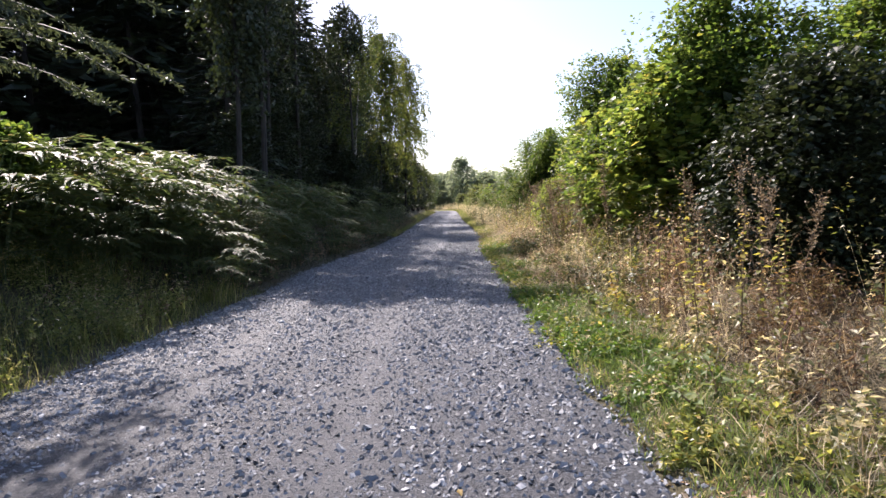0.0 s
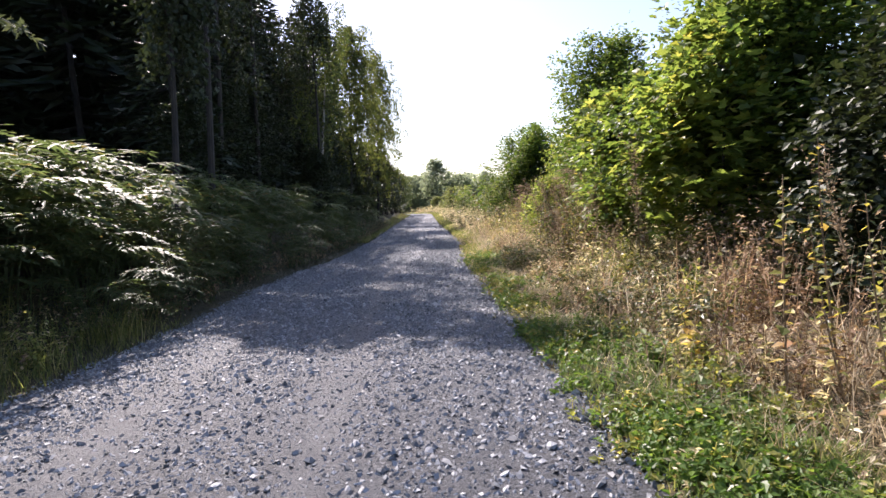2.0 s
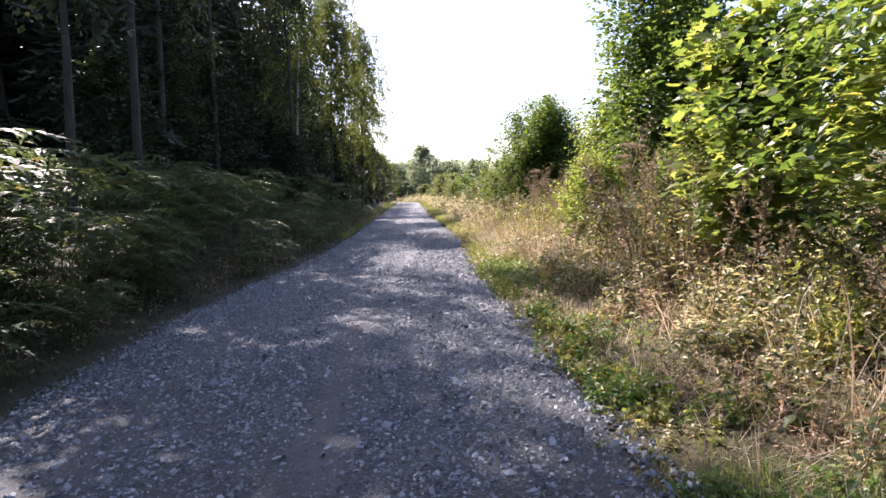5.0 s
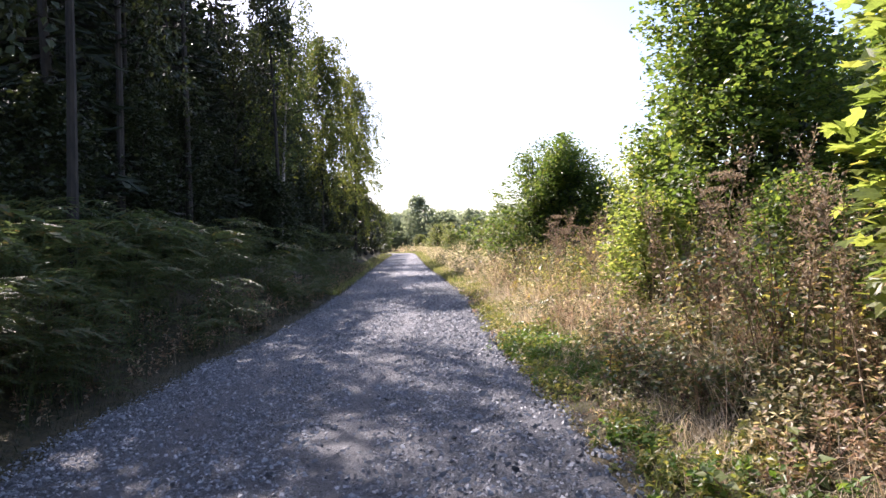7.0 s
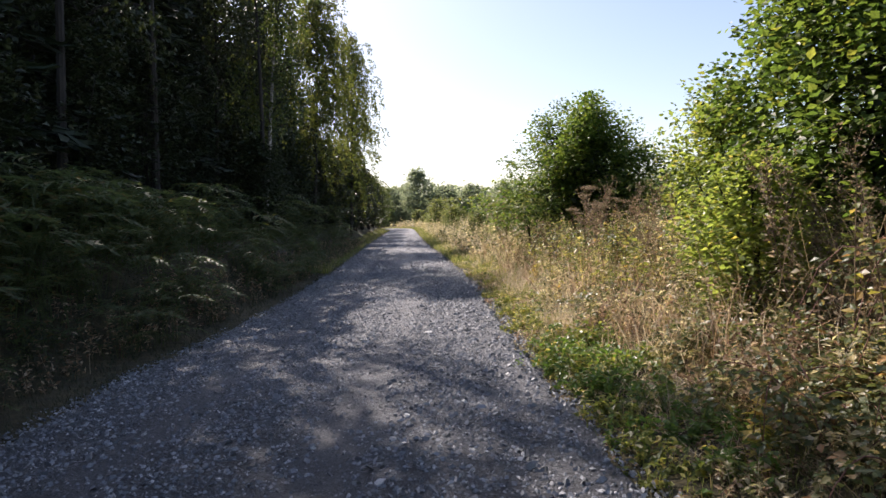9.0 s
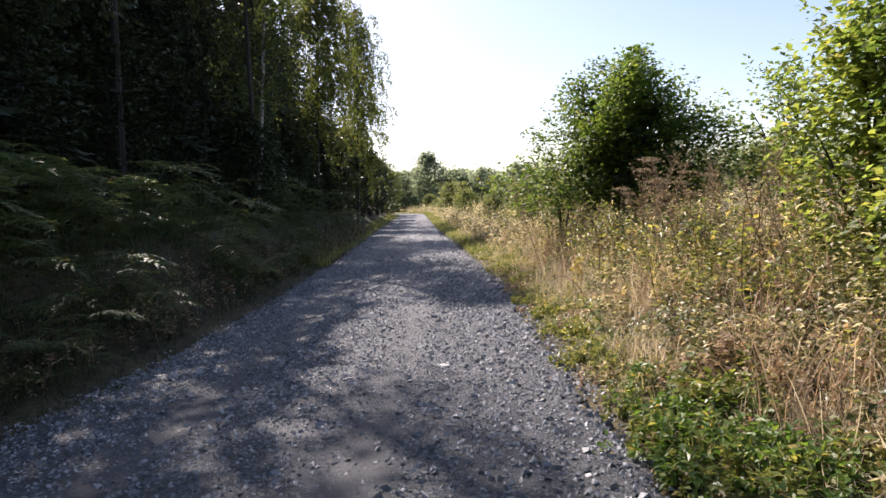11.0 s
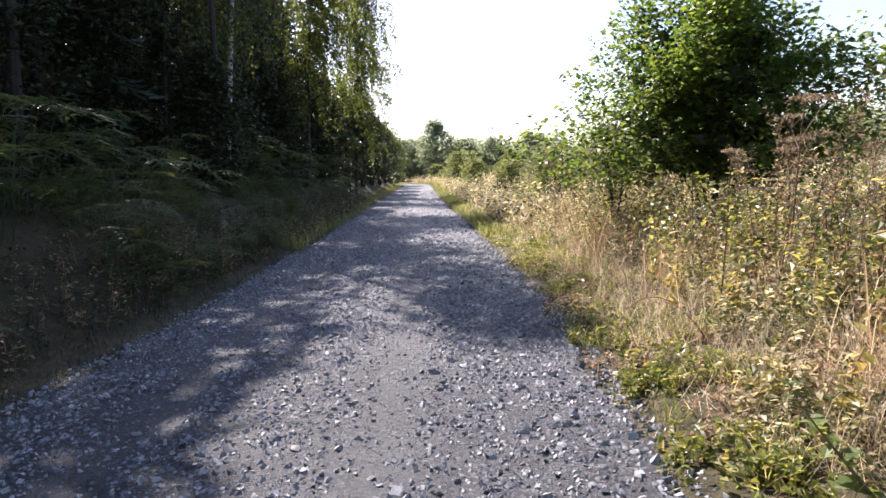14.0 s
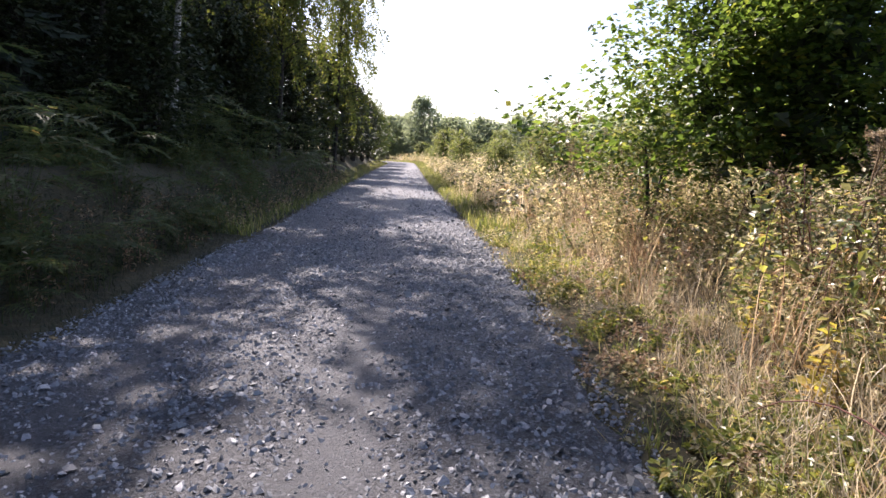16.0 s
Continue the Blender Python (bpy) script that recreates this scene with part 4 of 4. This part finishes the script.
herbs("low_weeds", "lush low green herbs beside the gravel", 2200, 4.2, 10, lambda y, u: R(y) + 0.05 + 0.75 * u, 0.13, 0.042, MAT_CLOVER, 15, 1.0, 0.12, (-0.45, 5.0), 0.95, 0.4)
herbs("low_weeds", "patches of leafy green herbs beside the gravel", 1300, 10, 20, lambda y, u: R(y) + 0.05 + 0.8 * u, 0.17, 0.05, MAT_CLOVER, 14, 1.0, 0.14, (0.0, 5.0), 0.95, 0.4)
herbs("withered_weeds", "red-brown withered weeds in the shade of the bushes", 420, 3.6, 9.5, lambda y, u: R(y) + 1.15 + 2.6 * u, 0.5, 0.05, MAT_BROWN, 26, 1.0, 0.14, None, 0.5, 0.5)
herbs("leaf_litter", "scraps of dead leaves strewn along the track's edge", 6000, 2.4, 34, lambda y, u: R(y) - 0.1 + 1.2 * u, 0.03, 0.03, MAT_RUST, 5, 1.0, 0.0, None, 0.6, 0.4)
herbs("weeds", "upright weeds with large yellow-green leaves beside the bush", 100, 20.3, 28, lambda y, u: R(y) + 1.3 + 2.6 * u, 1.05, 0.085, MAT_WEED, 26, 1.0, 0.0, None, 0.8, 0.35)
herbs("weeds", "mixed weeds along the distant track", 2600, 34, 115, lambda y, u: R(y) + 0.7 + 9 * u, 1.0, 0.14, MAT_HERB, 16, 1.5)
herbs("weeds", "tall weeds of the open field", 1300, 1, 110, lambda y, u: R(y) + 4.2 + 40 * u ** 1.3, 1.3, 0.13, MAT_HERB, 16, 1.3)
# MAT_SHADE again: shade is part of the leaf colour here.
herbs("weeds", "weeds below the bracken coloured dark as if shaded", 1500, 4, 60, lambda y, u: L(y) - 0.3 - 1.4 * u, 0.5, 0.05, MAT_SHADE, 18)
herbs("weeds", "dark ferny undergrowth on the bank below the trees", 1000, 20, 44, lambda y, u: L(y) - 1.0 - 3.6 * u, 0.75, 0.1, MAT_FERN, 26, 1.0, 0.2, None, 0.4, 0.35)
herbs("weeds", "sunlit grassy weeds below the bracken", 700, 3.2, 10.0, lambda y, u: L(y) - 0.25 - 2.1 * u, 0.55, 0.055, MAT_GRASS, 22, 1.0, 0.2)
herbs("withered_weeds", "dead brown fern litter at the foot of the bank", 800, 8, 60, lambda y, u: L(y) - 0.35 - 1.2 * u, 0.42, 0.06, MAT_RUST, 16)


MAT_SEED = leaf_material("dry_seed_head", [(0.0, (0.13, 0.09, 0.055)), (0.5, (0.27, 0.2, 0.125)), (1.0, (0.46, 0.38, 0.27))], 0.45, 0.8, 0.3, (1.1, 1.0, 0.85))


def dead_weed(height=1.5):
    """A tall dead flower stalk with upright side shoots and a fluffy branched head."""
    ob = thing("dead_weed", "tall dry brown flower stalk with a withered seed head", "weed", "dead flower stalks")
    st = Cloud()
    bow = rng.normal(0, 0.22, 2)
    line = curve((0, 0, 0), (bow[0], bow[1], height), (rng.normal(0, 0.04), rng.normal(0, 0.04), 0), 6)
    st.tube(line, np.linspace(0.007, 0.003, 6), 4)
    head = Cloud()
    for k in range(11):
        t = rng.uniform(0.5, 0.98)
        p = on_line(line, t)
        a = rng.random() * 6.283
        ln = height * rng.uniform(0.08, 0.2)
        q = p + np.array([np.cos(a) * ln * 0.55, np.sin(a) * ln * 0.55, ln])
        tw = curve(p, q, (0, 0, -0.02), 4)
        head.tube(tw, np.linspace(0.003, 0.0015, 4), 3)
        leaves_on(head, LEAF2, tw, 16, 0.035, 0.03, 0.1, -0.2, 0.8)
    leaves_on(head, LEAF2, line[3:], 60, 0.04, 0.04, 0.1, -0.1, 0.8)
    low = Cloud()
    leaves_on(low, LEAF2, line[:4], 26, 0.075, 0.05, 0.3, 0.7, 0.5)
    part("stalk", st, MAT_STALK, ob)
    tagged(part("seed_head", head, MAT_SEED, ob, "fluffy dry seed head"), kind="stuff")
    tagged(part("withered_foliage", low, MAT_RUST, ob), kind="stuff")
    return ob


def place_all(kinds, spots, scale=(0.8, 1.2)):
    for n, (x, y) in enumerate(spots):
        m = pose(x, y, float(land(x, y)) - 0.02, rng.uniform(-5, 5), rng.uniform(-5, 5), rng.uniform(0, 360)) @ Matrix.Scale(rng.uniform(*scale), 4)
        (kinds[n] if n < len(kinds) else copy_thing(kinds[n % len(kinds)], m)).matrix_basis = m


def beside(n, y0, y1, d0, d1):
    y = rng.uniform(y0, y1, n)
    return [(float(R(v)) + d0 + (d1 - d0) * rng.random(), float(v)) for v in y]


weeds = [dead_weed(height=h) for h in (1.45, 1.7, 1.2, 1.6, 1.9)]
place_all(weeds, beside(5, 5.5, 7.0, 1.9, 2.6) + beside(24, 15.2, 18.2, 1.9, 3.1) + beside(14, 10, 15, 1.2, 2.0) + beside(24, 19, 27, 1.6, 3.4) + beside(26, 27, 40, 1.2, 3.4))


def yellow_plant(height, mat, n=34, leaf=0.1):
    """A leafy stem whose leaves have turned; every leaf is a piece of its own."""
    ob = thing("leafy_weed", "upright weed with reddish stem and yellow-green leaves", "weed", "yellowing leafy weeds")
    st = Cloud()
    line = curve((0, 0, 0), (rng.normal(0, 0.1), rng.normal(0, 0.1), height), (0.03, 0.02, 0), 6)
    st.tube(line, np.linspace(0.009, 0.003, 6), 5)
    part("stem", st, MAT_STALK, ob)
    c = Cloud()
    c.stamp(*LEAF, np.zeros((1, 3)), np.array([[1.1, 0, 0]]), np.array([[0, 1.0, 0]]), np.array([[0, 0, 1.0]]))
    me = c.mesh("leaf", mat)
    for i in range(n):
        t = 0.2 + 0.8 * i / n
        p = on_line(line, t)
        lf = new("leaf", me)
        lf.parent = ob
        lf.matrix_basis = pose(*p, rng.uniform(-40, 35), rng.uniform(-25, 25), i * 137.5 + rng.uniform(-20, 20)) @ Matrix.Scale(leaf * rng.uniform(0.6, 1.2) * (1.1 - 0.5 * t), 4)
    return ob


def piece_material(name, stops):
    """Like leaf_material, but the colour goes by object."""
    m = leaf_material(name, stops, 0.5)
    nt = m.node_tree
    info = nt.nodes.new("ShaderNodeObjectInfo")
    for r in [n for n in nt.nodes if n.type == "VALTORGB"]:
        if r.inputs[0].links and r.inputs[0].links[0].from_socket.name == "Random Per Island":
            nt.links.new(info.outputs["Random"], r.inputs[0])
    return m


MAT_TURNED = piece_material("turned_leaf", [(0.0, (0.1, 0.13, 0.025)), (0.4, (0.24, 0.25, 0.035)), (0.75, (0.48, 0.4, 0.04)), (1.0, (0.38, 0.17, 0.05))])
MAT_GOLD = piece_material("golden_leaf", [(0.0, (0.3, 0.28, 0.03)), (0.6, (0.5, 0.4, 0.035)), (1.0, (0.5, 0.28, 0.03))])
turned = [yellow_plant(h, MAT_TURNED) for h in (1.5, 1.2, 1.4)]
place_all(turned, [(2.35, 5.6), (2.65, 5.9), (2.2, 5.2), (2.55, 5.25), (2.9, 5.5), (2.3, 6.5), (2.75, 6.6), (3.1, 6.2), (2.5, 6.2), (2.85, 5.1), (3.3, 5.8)] + beside(10, 13.5, 17, 1.3, 2.0) + beside(12, 20.5, 25, 1.2, 2.6), (0.85, 1.2))
gold = [yellow_plant(h, MAT_GOLD, 26, 0.12) for h in (0.55, 0.42, 0.48)]
place_all(gold, [(2.66, 25.2), (2.74, 25.1), (2.6, 25.08), (2.95, 24.6), (3.05, 24.7), (2.4, 22.3), (2.1, 7.3), (1.9, 16.0), (2.0, 16.1), (2.9, 26.3)], (0.8, 1.1))


def bramble(spread_by, height):
    """A mound of arching canes with dark leaflets."""
    ob = thing("bramble", "tangled bramble with arching canes and dull green leaves", "bramble", "brambles in the verge")
    leaves = Cloud()
    for k in range(9):
        a = rng.random() * 6.283
        r = spread_by * rng.uniform(0.5, 1.1)
        line = curve((rng.normal(0, 0.1), rng.normal(0, 0.1), 0), (np.cos(a) * r, np.sin(a) * r, height * rng.uniform(0.1, 0.6)), (0, 0, height * rng.uniform(0.5, 0.9)), 8)
        cane = Cloud()
        cane.tube(line, np.linspace(0.006, 0.003, 8), 4)
        part("cane", cane, MAT_CANE, ob)
        leaves_on(leaves, LEAF, line[1:], 70, 0.062, 0.12, 0.4, 0.2, 1.15)
    tagged(part("foliage", leaves, MAT_BRAMBLE, ob), kind="stuff")
    return ob


MAT_CANE = bark_material("red_brown_cane", (0.07, 0.03, 0.025), (0.18, 0.08, 0.06), 20)
canes = [bramble(1.0, 0.9), bramble(0.8, 0.6), bramble(1.1, 1.2)]
place_all(canes, [(4.6, 21.2), (4.2, 22.2), (4.9, 22.9), (4.4, 24.0)] + beside(8, 9, 18, 1.8, 3.2) + beside(12, 18, 36, 1.7, 3.6), (0.75, 1.15))
place_all([bramble(0.7, 0.4), bramble(0.8, 0.5)], beside(10, 20, 22.4, 1.2, 2.8) + beside(13, 14.6, 18.4, 0.95, 2.6) + beside(7, 8, 12, 1.0, 2.2) , (0.7, 1.1))


def field_shrubs():
    kinds = [bush("field_shrub", "green shrub scattered over the open field", "bush", (0, 0), r, h, 190, 8, 0.2, MAT_FIELD, LEAF2, 0.05, 4, 3, "shrubs of the field", shoots=8, flat=0.3)
             for r, h in ((1.2, 2.2), (1.5, 2.9), (0.9, 1.6))]
    spots = []
    for i in range(40):
        y = 50 + 66 * rng.random()
        spots.append((float(R(y)) + 2.6 + 26 * rng.random() ** 1.8 - float(bend(y)) * 0.8, y))
    place_all(kinds, spots, (0.75, 1.25))


field_shrubs()


def far_tree(x, y, r, h):
    # MAT_FAR pales the leaves; the haze is only in the colour.
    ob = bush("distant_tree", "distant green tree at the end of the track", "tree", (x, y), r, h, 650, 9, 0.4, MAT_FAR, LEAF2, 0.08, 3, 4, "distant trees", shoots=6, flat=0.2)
    return ob


far_tree(4.8, 122, 3.3, 9.6)
for x, y, r, h in ((-1, 127, 4, 7), (9.5, 125, 4, 6.5), (2, 132, 4, 7.5), (-6, 126, 4, 7.5), (15, 126, 4.2, 6.5), (21, 122, 4, 6.8), (-12, 120, 4, 8)):
    far_tree(x, y, r, h)


def far_wood():
    """The distant edge of woodland that closes the view."""
    c = Cloud()
    for i in range(150):
        u = rng.random()
        x = -10 + 190 * u ** 1.2
        y = 138 - 0.3 * x + rng.uniform(-8, 16)
        h = rng.uniform(6.0, 9.0)
        r = rng.uniform(2.2, 3.6)
        n = 330
        p = unit(rng.normal(0, 1, (n, 3))) * rng.random((n, 1)) ** 0.4
        at = np.array([x, y, float(climb(y)) + h * 0.5]) + p * (r, r, h * 0.55)
        b = rng.random(n) * 6.283
        d = np.stack([np.cos(b), np.sin(b), rng.normal(0, 0.4, n)], 1)
        up = np.stack([rng.normal(0, 0.6, n), rng.normal(0, 0.6, n), np.ones(n)], 1)
        c.stamp(*LEAF2, at, *axes(d, up, 0.75 * rng.uniform(0.6, 1.4, n), 1.3))
    tagged(new("far_wood", c.mesh("far_wood", MAT_FAR)), "distant green woodland edge with haze in its colour", "woodland", kind="stuff")


far_wood()


def fallen_leaf(x, y, size, mat, turn):
    """A curled leaf lying on the ground."""
    c = Cloud()
    v = np.array(LEAF[0]) * (size, size, size * 1.8) - (0, size / 2, 0)
    c.add(v, LEAF[1])
    ob = tagged(new("fallen_leaf", c.mesh("fallen_leaf", mat)), "curled yellow or orange leaf lying on the ground", "leaf", "fallen leaves")
    z = float(road_height(x, y)) + 0.012 if road_left(y) < x < road_right(y) else float(land(x, y)) + 0.03
    ob.matrix_basis = pose(x, y, z, rng.uniform(-15, 15), rng.uniform(-15, 15), turn)


MAT_FALLEN = piece_material("fallen_leaf", [(0.0, (0.5, 0.36, 0.04)), (0.5, (0.5, 0.22, 0.04)), (1.0, (0.42, 0.12, 0.03))])
for x, y, size in ((2.5, 4.75, 0.13), (1.32, 3.4, 0.09), (2.55, 3.98, 0.09), (0.0, 3.05, 0.06), (2.1, 5.3, 0.1), (1.9, 7.0, 0.09), (1.75, 4.4, 0.07), (2.3, 8.4, 0.1),
                   (1.9, 10.6, 0.08), (2.2, 12.8, 0.09), (1.8, 15.4, 0.09), (2.1, 19.2, 0.08), (1.9, 21.4, 0.09), (2.2, 23.6, 0.08), (2.0, 25.6, 0.08)):
    fallen_leaf(x, y, size, MAT_FALLEN, rng.uniform(0, 360))


def dead_cane(a, b, rise):
    """A bare arching dead stem."""
    c = Cloud()
    a, b = np.array([*a, float(land(*a)) + 0.02]), np.array([*b, float(land(*b)) + 0.05])
    c.tube(curve(a, b, (0, 0, rise), 9), np.linspace(0.006, 0.003, 9), 5)
    tagged(new("dead_cane", c.mesh("dead_cane", MAT_CANE, True)), "thin bare red-brown cane arching over the grass", "cane", "bare canes")


for a, b, rise in (((2.5, 24.0), (2.1, 25.0), 0.3), ((3.0, 5.0), (2.4, 4.4), 0.35), ((2.9, 15.6), (2.2, 16.6), 0.4), ((3.2, 8.2), (2.4, 7.6), 0.5), ((3.0, 12.4), (2.3, 13.4), 0.5), ((3.3, 20.4), (2.5, 19.6), 0.5)):
    dead_cane(a, b, rise)


def umbel(height):
    """A dead hollow stalk whose rays carry flat clusters of seeds."""
    ob = thing("dead_umbel", "tall dead hollow stalk with brown seed umbels", "weed", "dead umbels")
    st = Cloud()
    line = curve((0, 0, 0), (rng.normal(0, 0.12), rng.normal(0, 0.12), height), (0.04, 0.02, 0), 7)
    st.tube(line, np.linspace(0.012, 0.006, 7), 6)
    part("stalk", st, MAT_STALK, ob)
    for t, a in ((1.0, 0.0), (0.86, 1.3), (0.8, 4.0), (0.7, 2.6)):
        p = on_line(line, t)
        q = p + (np.array([np.cos(a) * 0.2, np.sin(a) * 0.2, 0.22]) if t < 1 else np.array([0, 0, 0.02]))
        c = Cloud()
        c.tube(np.stack([p, q]), [0.005, 0.004], 4)
        for k in range(13):
            b = k * 2.4
            r = 0.13 * math.sqrt((k + 0.5) / 13)
            e = q + np.array([np.cos(b) * r, np.sin(b) * r, 0.1 - r * 0.25])
            c.tube(np.stack([q, e]), [0.002, 0.0015], 3)
            leaves_on(c, LEAF2, np.stack([e - (0, 0, 0.01), e + (0, 0, 0.02)]), 14, 0.022, 0.03, 0.2, 0.0, 1.2)
        part("umbel", c, MAT_SEED, ob, "brown seed umbel")
    return ob


place_all([umbel(1.75), umbel(1.45)], [(3.85, 16.9), (4.15, 17.5), (3.5, 16.2), (4.4, 17.0), (3.7, 24.9), (4.3, 25.8), (3.6, 23.2), (3.9, 26.5)], (0.85, 1.1))
blades("reed_grass", "tall arching bleached reed grass", 520, 15.8, 18.4, lambda y, u: R(y) + 1.9 + 1.2 * u, 1.6, 0.005, MAT_SEED, 0.85, BLADE, 1.0, 0.2)
blades("reed_grass", "tall dead grass stems under the bushes", 420, 5.0, 9.5, lambda y, u: R(y) + 1.4 + 1.4 * u, 0.95, 0.005, MAT_RUST, 0.55, BLADE, 1.0, 0.2)
blades("dead_stems", "upright red-brown dead stems among the weeds", 2600, 10, 36, lambda y, u: R(y) + 0.9 + 2.8 * u, 0.85, 0.007, MAT_RUST, 0.4, BLADE, 1.0, 0.16, patch=(-0.2, 3.0))
MAT_NETTLE = piece_material("broad_weed_leaf", [(0.0, (0.09, 0.15, 0.03)), (0.6, (0.15, 0.22, 0.045)), (1.0, (0.24, 0.26, 0.06))])
for spots, kind in ((beside(15, 3.0, 18, 0.35, 1.1), yellow_plant(0.3, MAT_NETTLE, 16, 0.13)), (beside(14, 12, 33, 0.4, 1.3), yellow_plant(0.38, MAT_NETTLE, 18, 0.12))):
    tagged(kind, "low broad-leaved green weed at the verge", "weed", "broad-leaved weeds")
    place_all([kind], spots, (0.8, 1.2))


def loose_stones():
    """The largest loose stones of the track, each a rounded, faceted lump half sunk in the fines."""
    kinds = []
    for k in range(5):
        bm = bmesh.new()
        bmesh.ops.create_icosphere(bm, subdivisions=1, radius=1.0)
        for v in bm.verts:
            v.co *= rng.uniform(0.72, 1.18)
            v.co.z = max(v.co.z, -0.5) * 0.62
        me = bpy.data.meshes.new("stone")
        bm.to_mesh(me)
        bm.free()
        me.materials.append(MAT_PIECE)
        kinds.append(me)
    road = bpy.data.objects["road"]
    x, y = scatter(290, 2.6, 29, lambda y, u: road_left(y) + 0.1 + (road_right(y) - road_left(y) - 0.15) * u, 1.0)
    for i in range(len(x)):
        if rng.random() < 0.6 * float(rut(x[i], y[i])):
            continue
        ob = new("stone", kinds[i % 5])
        ob.parent = road
        size = 0.021 * math.exp(rng.normal(0, 0.3))
        ob.matrix_basis = pose(x[i], y[i], float(road_height(x[i], y[i])) + size * 0.2, rng.uniform(-15, 15), rng.uniform(-15, 15), rng.uniform(0, 360)) @ Matrix.Diagonal((size * rng.uniform(1, 1.5), size, size * rng.uniform(0.7, 1.1), 1))


MAT_PIECE = stone_material()
nt = MAT_PIECE.node_tree
for r in [n for n in nt.nodes if n.type == "VALTORGB"]:
    if r.inputs[0].links[0].from_socket.name == "Random Per Island":
        nt.links.new(nt.nodes.new("ShaderNodeObjectInfo").outputs["Random"], r.inputs[0])
loose_stones()
